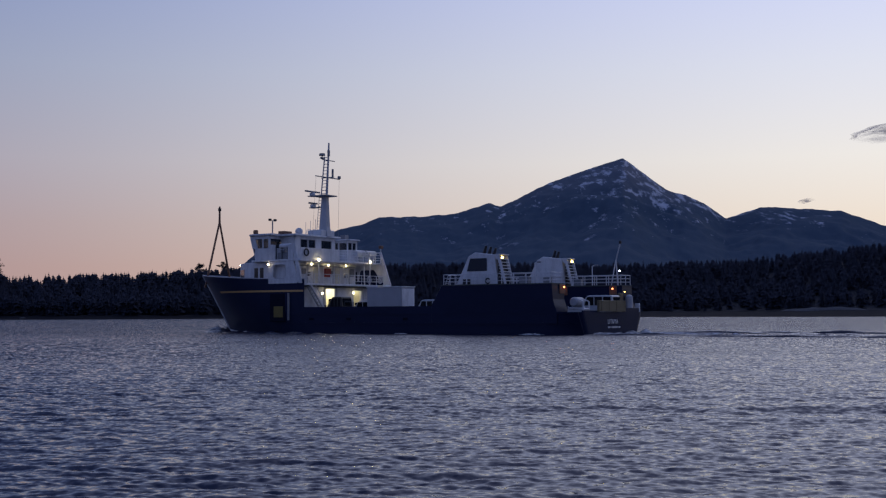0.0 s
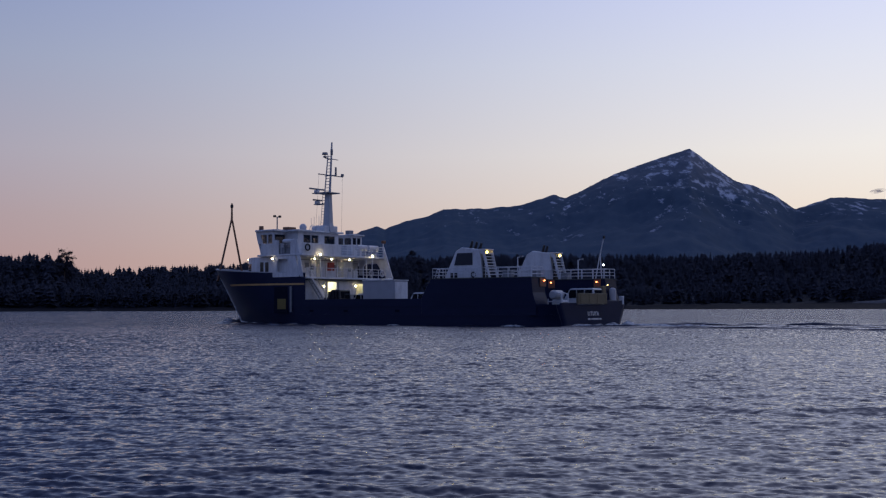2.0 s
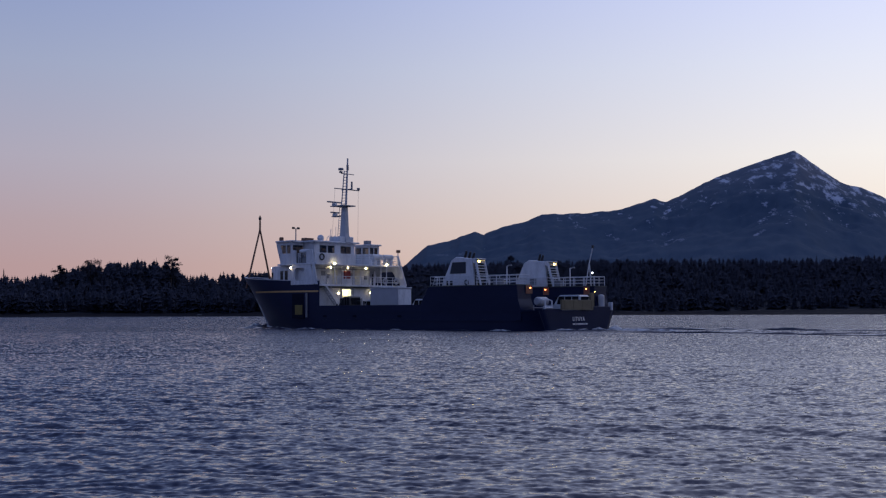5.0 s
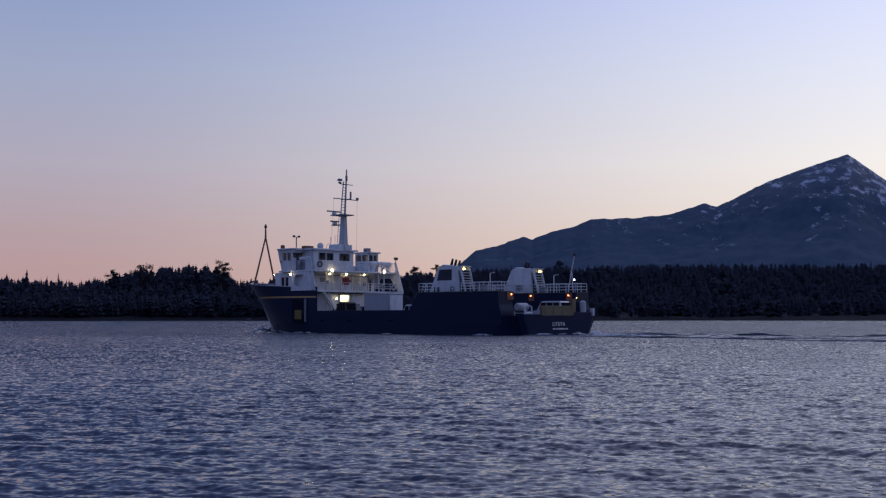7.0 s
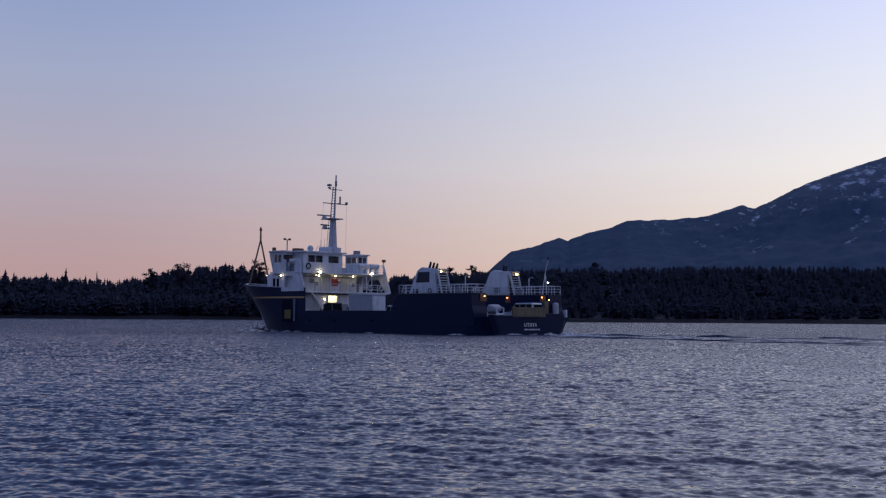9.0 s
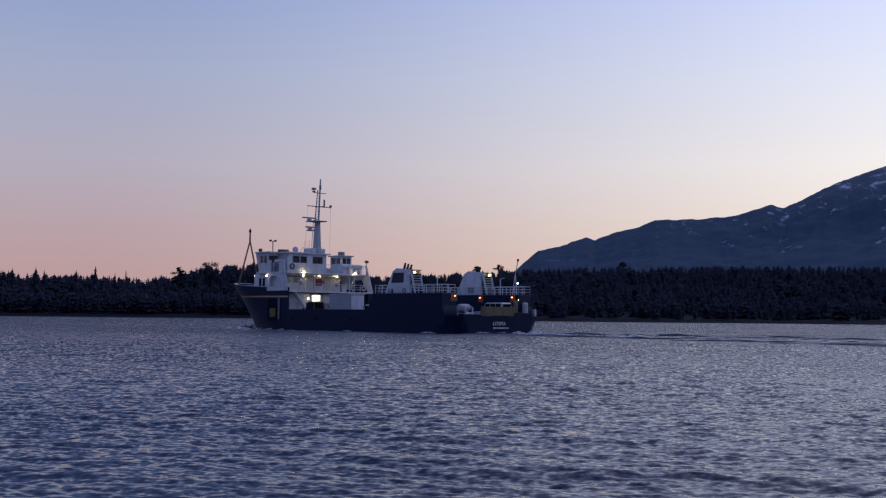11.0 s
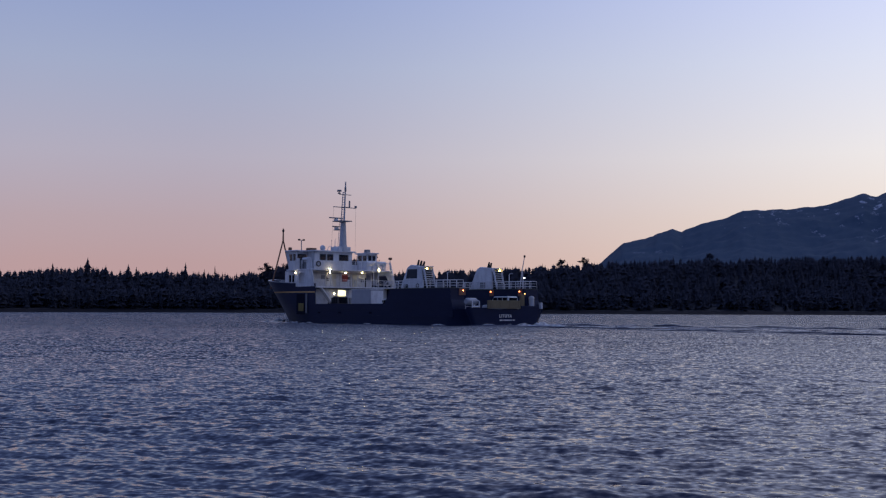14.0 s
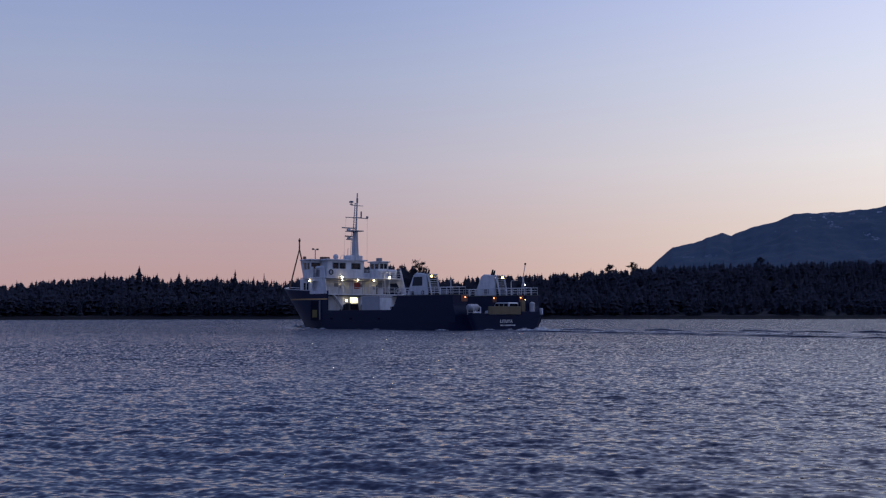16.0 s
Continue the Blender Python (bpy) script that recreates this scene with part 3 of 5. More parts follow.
def add_tube(bm, p, q, r0, r1=None, n=8):
    """A round bar from p to q."""
    p, q = Vector(p), Vector(q)
    r1 = r0 if r1 is None else r1
    turn = (q - p).to_track_quat("Z", "Y").to_matrix()
    a, b = [], []
    for i in range(n):
        d = turn @ Vector((math.cos(2 * math.pi * i / n), math.sin(2 * math.pi * i / n), 0))
        a.append(bm.verts.new(p + d * r0))
        b.append(bm.verts.new(q + d * r1))
    for i in range(n):
        bm.faces.new((a[i], a[(i + 1) % n], b[(i + 1) % n], b[i]))
    bm.faces.new(list(reversed(a)))
    bm.faces.new(b)


def add_prism(bm, pts, axis, lo, hi):
    """A polygon given in the two other axes, drawn out along axis from lo to hi."""
    def at(p, d):
        return {"x": (d, p[0], p[1]), "y": (p[0], d, p[1]), "z": (p[0], p[1], d)}[axis]
    a, b = [bm.verts.new(at(p, lo)) for p in pts], [bm.verts.new(at(p, hi)) for p in pts]
    n = len(pts)
    for i in range(n):
        bm.faces.new((a[i], a[(i + 1) % n], b[(i + 1) % n], b[i]))
    bm.faces.new(list(reversed(a)))
    bm.faces.new(b)


def add_ball(bm, c, r, sz=1.0, n=10):
    bmesh.ops.create_uvsphere(bm, u_segments=n, v_segments=max(6, n // 2 + 1), radius=1.0,
                              matrix=Matrix.Translation(c) @ Matrix.Diagonal((r, r, r * sz, 1)))


def add_ring(bm, c, axis, r, t, n=18, k=7):
    """A torus about an axis, as a life ring or a tyre."""
    turn = Vector(axis).to_track_quat("Z", "Y").to_matrix()
    rows = []
    for i in range(n):
        a = 2 * math.pi * i / n
        rows.append([bm.verts.new(Vector(c) + turn @ Vector(((r + t * math.cos(b)) * math.cos(a), (r + t * math.cos(b)) * math.sin(a), t * math.sin(b))))
                     for b in (2 * math.pi * j / k for j in range(k))])
    for i in range(n):
        for j in range(k):
            bm.faces.new((rows[i][j], rows[(i + 1) % n][j], rows[(i + 1) % n][(j + 1) % k], rows[i][(j + 1) % k]))


def part(name, bm, m, parent, label="", bevel=0.0, smooth=False):
    """Links a bmesh as one mesh object under a thing or a part."""
    if bevel:
        bmesh.ops.bevel(bm, geom=list(bm.edges), offset=bevel, segments=1, affect="EDGES", clamp_overlap=True)
    bmesh.ops.recalc_face_normals(bm, faces=list(bm.faces))
    me = bpy.data.meshes.new(name)
    bm.to_mesh(me)
    bm.free()
    me.materials.append(m)
    if smooth:
        me.polygons.foreach_set("use_smooth", [True] * len(me.polygons))
        me.set_sharp_from_angle(angle=radians(38))
    ob = new(name, me)
    ob.parent = parent
    if label:
        tagged(ob, label)
    return ob


def boxes(name, rows, m, parent, label="", bevel=0.02):
    """Boxes joined into one part; pieces that are parts of their own are made one by one."""
    if name in ("mullion", "vent", "search_lamp", "locker", "passage_wall", "wing_cabin_wall", "radar_platform") and len(rows) > 1:
        return [boxes(name, [r], m, parent, label, bevel) for r in rows][0]
    bm = bmesh.new()
    for r in rows:
        add_box(bm, *r)
    return part(name, bm, m, parent, label, bevel)


def tubes(name, rows, m, parent, label=""):
    bm = bmesh.new()
    for r in rows:
        add_tube(bm, *r)
    return part(name, bm, m, parent, label, smooth=False)


def prism(name, pts, axis, lo, hi, m, parent, label="", bevel=0.02):
    bm = bmesh.new()
    add_prism(bm, pts, axis, lo, hi)
    return part(name, bm, m, parent, label, bevel)


def railing(path, parent, height=1.0, bars=3, gap=1.3, m=None):
    """Bars along a path, and under them each post as an object of its own."""
    m = m or M_WHITE
    bm = bmesh.new()
    for a, b in zip(path, path[1:]):
        for k in range(bars):
            d = Vector((0, 0, height * (k + 1) / bars))
            add_tube(bm, Vector(a) + d, Vector(b) + d, 0.035 if k == bars - 1 else 0.024, n=6)
    ob = part("railing", bm, m, parent)
    bm = bmesh.new()
    add_tube(bm, (0, 0, 0), (0, 0, height), 0.04, n=6)
    bmesh.ops.recalc_face_normals(bm, faces=list(bm.faces))
    me = bpy.data.meshes.new("post")
    bm.to_mesh(me)
    bm.free()
    me.materials.append(m)
    for a, b in zip(path, path[1:]):
        a, b = Vector(a), Vector(b)
        n = max(1, round((b - a).length / gap))
        for i in range(n + 1):
            po = new("post", me)
            po.parent, po.location = ob, a.lerp(b, i / n)
    return ob


def lamp(pos, r, glow, parent, way=(-1, 0, 0)):
    """A bulkhead lamp: a housing against the wall and a glowing lens."""
    w = Vector(way)
    bm = bmesh.new()
    add_tube(bm, Vector(pos) - w * 0.12, Vector(pos) + w * 0.02, r * 0.9, r * 1.15, 10)
    body = part("lamp", bm, M_GREY, parent)
    bm = bmesh.new()
    add_ball(bm, Vector(pos) + w * 0.06, r, 0.9)
    part("lens", bm, glow, body, "glowing lamp lens", smooth=True)
    return body


# ---- the ferry: bow along x, port side along y, the waterline at z = 0 ----
ferry = tagged(new("ferry"), "small navy and white car ferry with a tall mast under way", "ferry")


def stem(z):
    return 21.6 + 4.85 * np.clip((z + 0.3) / 6.9, 0, 1.1) ** 1.05 - 0.5 * np.clip(-z, 0, 2)


def hull_half(x, z):
    """Half the beam at a station and a height."""
    u = np.clip((x + 27.0) / (stem(z) + 27.0), 0, 1)
    flare = np.clip((z + 0.5) / 6.5, 0, 1)
    start = 0.62 + 0.07 * flare
    s = np.clip((u - start) / (1 - start), 0, 1)
    fwd = 1 - s ** (1.7 + 1.0 * flare)
    aft = 1 - (0.03 + 0.19 * np.clip((2.0 - z) / 2.2, 0, 1)) * np.clip((0.07 - u) / 0.07, 0, 1) ** 1.6
    deep = 1 - 0.10 * np.clip(-z / 1.2, 0, 1) ** 2
    return 7.0 * fwd * aft * deep


def hull_shell(name, x0, z_of, m, parent, n=90, k=12, thick=0.14, label="", x1=None):
    """Plating between two heights, from x0 to the stem, on both sides, with an inner face."""
    bm = bmesh.new()
    rows = []
    for i in range(n + 1):
        q = i / n
        row = []
        for j in range(k + 1):
            v = j / k
            x = x0
            for _ in range(4):
                lo, hi = z_of(x)
                z = lo + (hi - lo) * v
                x = x0 + ((stem(z) if x1 is None else x1) - x0) * q
            row.append((x, float(hull_half(x, z)) if (q < 1 or x1 is not None) else 0.0, z))
        rows.append(row)
    for side in (1, -1):
        g = [[bm.verts.new((x, y * side, z)) for x, y, z in row] for row in rows]
        h = [[bm.verts.new((x - (thick * 2.0 if i == n else 0.0), max(y - thick, 0.0) * side, z)) for x, y, z in row] for i, row in enumerate(rows)]
        for i in range(n):
            for j in range(k):
                bm.faces.new((g[i][j], g[i + 1][j], g[i + 1][j + 1], g[i][j + 1]))
                bm.faces.new((h[i][j], h[i][j + 1], h[i + 1][j + 1], h[i + 1][j]))
            bm.faces.new((g[i][k], g[i + 1][k], h[i + 1][k], h[i][k]))
            bm.faces.new((g[i][0], h[i][0], h[i + 1][0], g[i + 1][0]))
        for j in range(k):
            bm.faces.new((g[0][j], g[0][j + 1], h[0][j + 1], h[0][j]))
    bmesh.ops.remove_doubles(bm, verts=list(bm.verts), dist=0.004)
    return part(name, bm, m, parent, label, smooth=True)


def sheer(x):
    """The top of the bow bulwark."""
    return 5.60 + 1.05 * max(0.0, (x - 4.7) / 22.7) ** 1.5


DECK_Z = 1.35


def build_hull():
    def low(x):
        return -1.2, 2.05 + 0.65 * float(step01(np.array(x), -12.6, -11.4))
    hull_shell("hull", -26.9, low, M_HULL, ferry, 110, 12, label="navy blue hull plating")
    hull_shell("forecastle", 4.75, lambda x: (2.70, sheer(x)), M_HULL, ferry, 70, 10, label="navy blue raised bow bulwark")
    hull_shell("gold_stripe", 4.80, lambda x: (4.30 + 0.004 * (x - 4.7), 4.50 + 0.004 * (x - 4.7)), M_GOLD, ferry, 60, 2, -0.03, "thin gold stripe along the bow", x1=19.0)
    hull_shell("cap_rail", 4.75, lambda x: (sheer(x) + 0.005, sheer(x) + 0.10), M_MASTGREY, ferry, 60, 1, 0.24, "pale grey cap rail")
    # transom with rounded corners, narrower towards the water
    bm = bmesh.new()
    rings = []
    for z in (-1.2, -0.4, 0.3, 1.0, 1.6, 2.05):
        half = float(hull_half(np.array(-26.6), np.array(z)))
        ring = []
        for sg in (1, -1):
            for i in range(7):
                a = math.pi / 2 * (i / 6 if sg == 1 else 1 - i / 6)
                ring.append(bm.verts.new((-26.45 - 0.65 * math.sin(a), sg * (half - 0.9 + 0.88 * math.cos(a)), z)))
        rings.append(ring)
    for p, q in zip(rings, rings[1:]):
        for i in range(13):
            bm.faces.new((p[i], p[i + 1], q[i + 1], q[i]))
    bm.faces.new(rings[-1])
    part("transom", bm, M_HULL, ferry, "navy blue stern plating")
    # decks
    xs = [-26.6 + 1.0 * i for i in range(50)]
    side = [(x, float(hull_half(x, 1.3)) - 0.2) for x in xs if x < 22]
    prism("main_deck", side + [(x, -y) for x, y in reversed(side)], "z", DECK_Z - 0.2, DECK_Z, M_DECK, ferry, "worn grey-green vehicle deck", 0)
    side = [(x, float(hull_half(x, 5.0)) - 0.2) for x in [4.8 + 0.7 * i for i in range(31)]]
    side = [(x, y) for x, y in side if y > 0.1]
    prism("fore_deck", side + [(x, -y) for x, y in reversed(side)], "z", 4.9, 5.1, M_DECK, ferry, "", 0)
    bm = bmesh.new()
    for i in range(14):
        z0, z1 = -0.3 + 6.9 * i / 14, -0.3 + 6.9 * (i + 1) / 14
        add_tube(bm, (float(stem(z0)) + 0.02, 0, z0), (float(stem(z1)) + 0.02, 0, z1), 0.10, n=6)
    part("stem_bar", bm, M_MASTGREY, ferry, "worn pale grey stem bar")
    # rubbing strakes along the side
    for z in (0.95, 1.9):
        hull_shell("rubbing_strake", -26.5, lambda x, z=z: (z, z + 0.16), M_HULL, ferry, 70, 1, -0.07, x1=6.5)
    for s in (1, -1):
        y = 7.0 * s
        # side loading door on a dark panel that paints a recess's shade, its post beside it
        boxes("side_door_shade", [(7.3, 9.4, y - 0.12, y + 0.02, 1.2, 4.15)], M_RECESS_SHADE, ferry, "dark panel standing in for a shaded recess in the hull side", 0.03)
        boxes("side_door", [(7.55, 8.85, y - 0.12, y + 0.05, 1.65, 2.8)], M_YELLOW, ferry, "yellow panel in the hull side")
        tubes("fender_post", [((6.7, y + 0.1 * s, 1.35), (6.7, y + 0.1 * s, 4.2), 0.13)], M_GREY, ferry, "pale upright fender post")
    for x in (-8.5, -1.5, 3.4):
        boxes("freeing_port", [(x, x + 0.55, 6.98, 7.06, 1.35, 1.6)], M_RECESS_SHADE, ferry)
    # the vessel's name across the stern, and a line under it that is too small to read
    cu = bpy.data.curves.new("name_lettering", "FONT")
    cu.body, cu.size, cu.extrude, cu.align_x, cu.space_character = "LITUYA", 0.55, 0.01, "CENTER", 1.25
    cu.offset = 0.018
    tmp = new("lettering", cu)
    me = bpy.data.meshes.new_from_object(tmp.evaluated_get(bpy.context.evaluated_depsgraph_get()))
    bpy.data.objects.remove(tmp)
    me.materials.clear()
    me.materials.append(M_WHITE)
    ob = new("lettering", me)
    ob.parent = ferry
    ob.matrix_basis = Matrix(((0, 0, -1, -27.125), (-1, 0, 0, 0.15), (0, 1, 0, 0.98), (0, 0, 0, 1)))
    tagged(ob, "white painted name on the stern")
    bm = bmesh.new()
    yy = 1.02
    for w in (0.42, 0.12, 1.18, 0.16, 0.34):
        add_box(bm, -27.13, -27.10, yy - w + 0.15, yy + 0.15, 0.56, 0.72)
        yy -= w + 0.10
    part("port_of_registry", bm, M_WHITE, ferry, "line of small white lettering")


def build_casing(s):
    """The narrow deckhouse along one side of the vehicle deck, with its funnel."""
    y0, y1 = (4.7, 7.03)
    e = -24.4 if s > 0 else -25.8
    prof = [(-11.35, 1.0), (-11.35, 2.8), (-12.5, 4.62), (e, 4.62), (e - 0.1, 3.2), (e - 0.5, 2.05), (e - 0.5, 1.0)]
    bm = bmesh.new()
    add_prism(bm, prof, "y", s * y0, s * y1)
    ca = part("casing", bm, M_HULL, ferry, "navy blue engine casing along the ship's side", 0.04)
    boxes("casing_top", [(e - 0.05, -12.45, min(s * 4.6, s * 7.08), max(s * 4.6, s * 7.08), 4.60, 4.68)], M_DECK, ca, "", 0)
    boxes("casing_door", [(-22.9, -22.0, min(s * 4.66, s * 4.74), max(s * 4.66, s * 4.74), DECK_Z + 0.1, 3.35)], M_GREY, ca)
    ends = [(e + 0.1, s * 4.75, 4.66), (e + 0.1, s * 6.9, 4.66)]
    railing([(-12.7, s * 6.9, 4.66), (e + 0.1, s * 6.9, 4.66)], ca)
    railing([(-12.7, s * 4.75, 4.66), (e + 0.1, s * 4.75, 4.66)], ca)
    railing(ends, ca)
    railing([(-12.7, s * 4.75, 4.66), (-12.7, s * 6.9, 4.66)], ca)
    tubes("ladder", [((-11.9, s * 6.2, 3.4), (-12.75, s * 6.2, 5.6), 0.03), ((-11.9, s * 5.7, 3.4), (-12.75, s * 5.7, 5.6), 0.03)]
          + [((-11.9 - 0.85 * k / 6, s * 5.7, 3.4 + 2.2 * k / 6), (-11.9 - 0.85 * k / 6, s * 6.2, 3.4 + 2.2 * k / 6), 0.022) for k in range(7)], M_WHITE, ca)
    boxes("bench_locker", [(-21.2, -20.2, min(s * 5.0, s * 5.6), max(s * 5.0, s * 5.6), 4.68, 5.35)], M_GREY, ca)
    # lamp pole on the casing
    px = -21.6 if s > 0 else -22.5
    bm = bmesh.new()
    add_tube(bm, (px, s * 5.0, 4.66), (px, s * 5.0, 6.6), 0.06)
    add_tube(bm, (px, s * 5.0, 6.6), (px - 0.35, s * 5.0, 6.7), 0.05)
    pole = part("lamp_pole", bm, M_WHITE, ca)
    boxes("lamp_head", [(px - 0.6, px - 0.25, s * 5.0 - 0.12, s * 5.0 + 0.12, 6.62, 6.76)], M_GREY, pole)
    return ca


def build_funnel(s, ca):
    dx = 0.0 if s > 0 else -1.15
    y0, y1 = s * 4.85, s * 6.35
    lo, hi = min(y0, y1), max(y0, y1)
    base = 4.68
    bm = bmesh.new()
    add_prism(bm, [(-13.75, base), (-15.15, 7.35), (-15.85, 7.72), (-18.05, 7.45), (-18.35, base)], "y", lo, hi)
    fu = part("funnel", bm, M_WHITE, ferry, "white sloping funnel with a dark louvre", 0.05)
    for y in (lo - 0.03, hi + 0.03):
        if s < 0 and y > -5.5:
            boxes("hatch", [(-16.9, -15.9, y - 0.03, y + 0.03, base + 0.2, 5.6)], M_GREY, fu, "grey hatch in the funnel side")
            continue
        prism("louvre", [(-15.0, 5.95), (-15.35, 7.15), (-17.2, 7.15), (-17.2, 5.95)], "y", y - 0.03, y + 0.03, M_LOUVRE, fu, "dark square louvre")
        boxes("vent", [(-15.35, -15.05, y - 0.06, y + 0.06, base + 0.05, 5.2), (-14.85, -14.55, y - 0.06, y + 0.06, base + 0.05, 5.2)], M_DARK, fu)
        bm = bmesh.new()
        add_ring(bm, (-17.3, y, base + 0.32), (0, 1, 0), 0.24, 0.06, 14, 6)
        part("hose_ring", bm, M_DARK, fu, smooth=True)
    # cheeks and slats of the aft end
    for y in (lo, hi - 0.09):
        prism("cheek", [(-18.1, 7.42), (-18.6, 7.36), (-19.3, base), (-19.05, base), (-18.42, 7.0), (-18.15, 7.05)], "y", y, y + 0.09, M_WHITE, fu)
    bm = bmesh.new()
    add_box(bm, -18.48, -18.36, lo + 0.1, hi - 0.1, base, 7.0)
    part("inlet", bm, M_DARK, fu, "dark air inlet behind the slats")
    for k in range(8):
        z = base + 0.28 + 0.29 * k
        x = -19.13 + 0.62 * (z - base) / 2.7
        bm = bmesh.new()
        add_box(bm, x - 0.12, x + 0.28, lo + 0.02, hi - 0.02, z, z + 0.07, None)
        part("slat", bm, M_WHITE, fu)
    for k, x in enumerate((-16.35, -16.9, -17.45) if s > 0 else (-16.6, -17.0)):
        tubes("exhaust_pipe", [((x, s * 5.6, 7.3), (x - 0.32, s * 5.6, 8.35 - 0.12 * k), 0.19, 0.11, 10)], M_DARK, fu, "black slanting exhaust pipe")
    boxes("hood", [(-18.75, -18.0, lo, hi, 7.40, 7.50)], M_WHITE, fu)
    lamp((-18.55, s * 5.9, 7.18), 0.14, M_AMBER, fu)
    fu.location.x = dx
    return fu


def build_house():
    """The bow house: two decks and the wheelhouse over them, open towards the vehicle deck."""
    # lower tier, its aft wall pierced by a doorway
    lw = boxes("lower_house", [(5.6, 5.8, 2.4, 6.7, DECK_Z, 5.0), (5.6, 5.8, -2.45, 0.95, DECK_Z, 5.0), (5.6, 5.8, -6.7, -3.75, DECK_Z, 5.0), (5.6, 5.8, 0.95, 2.4, 4.70, 5.0), (5.6, 5.8, -3.75, -2.45, 4.55, 5.0)], M_WHITE, ferry, "white lower deckhouse with a lit doorway")
    boxes("passage_wall", [(5.8, 8.6, 2.55, 2.65, DECK_Z, 4.95), (5.8, 8.6, 0.75, 0.85, DECK_Z, 4.95), (8.6, 8.7, 0.75, 2.65, DECK_Z, 4.95), (5.8, 8.6, 0.75, 2.65, 4.90, 4.98),
                           (5.8, 7.2, -2.4, -2.3, DECK_Z, 4.95), (5.8, 7.2, -3.9, -3.8, DECK_Z, 4.95), (7.2, 7.3, -3.9, -2.3, DECK_Z, 4.95), (5.8, 7.2, -3.9, -2.3, 4.90, 4.98)], M_CREAM, lw, "cream passage walls", 0)
    boxes("passage_lamp", [(6.0, 7.8, 1.2, 2.1, 4.78, 4.86)], M_DOORLIGHT, lw, "glowing ceiling tube", 0)
    boxes("passage_lamp", [(6.1, 6.5, -3.4, -2.8, 4.78, 4.86)], M_DOORLIGHT, lw, "glowing ceiling tube", 0)
    boxes("frame", [(5.52, 5.6, -2.45, -2.37, DECK_Z, 4.6), (5.52, 5.6, -3.83, -3.75, DECK_Z, 4.6), (5.52, 5.6, -3.83, -2.37, 4.55, 4.63)], M_WHITE, lw)
    boxes("frame", [(5.52, 5.6, 0.87, 0.95, DECK_Z, 4.75), (5.52, 5.6, 2.4, 2.48, DECK_Z, 4.75), (5.52, 5.6, 0.87, 2.48, 4.70, 4.78)], M_WHITE, lw)
    boxes("locker", [(5.25, 5.58, -0.7, 0.4, DECK_Z, 3.6), (5.25, 5.58, -2.1, -1.1, DECK_Z, 3.3)], M_GREY, lw)
    boxes("door", [(5.52, 5.6, -5.3, -4.4, DECK_Z + 0.1, 3.5)], M_GREY, lw, "grey steel door")
    for y, z in ((3.17, 4.2), (-2.2, 4.3)):
        lamp((5.48, y, z), 0.12, M_LAMP_SMALL, lw)
    # stair from the vehicle deck up the aft wall
    st = tubes("stair", [((5.2, 6.0, 5.1), (5.2, 3.3, 2.0), 0.14), ((4.7, 6.0, 5.1), (4.7, 3.3, 2.0), 0.14),
                         ((5.2, 6.0, 6.0), (5.2, 3.3, 2.9), 0.03), ((4.7, 6.0, 6.0), (4.7, 3.3, 2.9), 0.03)], M_WHITE, ferry, "white sloping steel stair")
    for k in range(9):
        y, z = 3.5 + 2.5 * k / 9, 2.25 + 2.87 * k / 9
        boxes("tread", [(4.7, 5.2, y - 0.1, y + 0.12, z, z + 0.04)], M_GREY, st, "", 0)
    # middle tier
    boxes("middle_deck", [(4.55, 9.2, -6.93, 6.93, 5.0, 5.2), (3.7, 4.545, -6.93, -5.4, 5.0, 5.2)], M_WHITE, ferry, "", 0.03)
    plan = [(7.7, -5.5), (9.3, -5.5), (9.3, -6.5), (12.4, -6.5), (14.0, -6.0), (16.1, -4.5), (16.1, 4.5), (14.0, 6.0), (12.4, 6.5), (7.7, 6.5)]
    md = prism("middle_house", plan, "z", 5.2, 7.55, M_WHITE, ferry, "white middle deckhouse", 0.05)
    for s in (1, -1):
        for x in (11.85, 11.05):
            boxes("window", [(x - 0.27, x + 0.27, s * 6.5 - 0.03, s * 6.5 + 0.03, 5.85, 6.95)], M_GLASS, md, "", 0.02)
        for k in range(3):
            q = 0.18 + 0.29 * k
            m = Matrix.Translation((14.0 + 2.1 * q, s * (6.0 - 1.5 * q), 6.4)) @ Matrix.Rotation(-s * math.atan2(1.5, 2.1), 4, "Z")
            bm = bmesh.new()
            add_box(bm, -0.27, 0.27, -0.03, 0.03, -0.45, 0.45, m)
            part("window", bm, M_GLASS, md)
    for k in range(6):
        y = -3.6 + 1.44 * k
        boxes("window", [(16.07, 16.13, y - 0.45, y + 0.45, 6.0, 6.9)], M_GLASS, md)
    boxes("fire_locker", [(7.42, 7.7, -0.80, 0.15, 6.05, 7.0)], M_RED, md, "red fire-hose locker")
    boxes("door", [(7.64, 7.7, -2.6, -1.75, 5.22, 7.1)], M_CREAM, md, "pale door in the lit wall")
    boxes("door", [(7.64, 7.7, 1.2, 2.0, 5.22, 7.1)], M_CREAM, md, "pale door in the lit wall")
    boxes("notice_board", [(7.64, 7.7, -5.2, -4.4, 6.2, 7.1)], M_GREY, md)
    boxes("notice_board", [(7.64, 7.7, 3.2, 3.9, 6.3, 6.9)], M_GREY, md)
    boxes("vent_box", [(7.3, 7.7, 4.6, 5.4, 5.22, 6.3)], M_WHITE, md)
    for y, z in ((2.5, 7.36), (-0.34, 7.36), (-3.45, 7.40)):
        lamp((7.52, y, z), 0.085, M_LAMP, md)
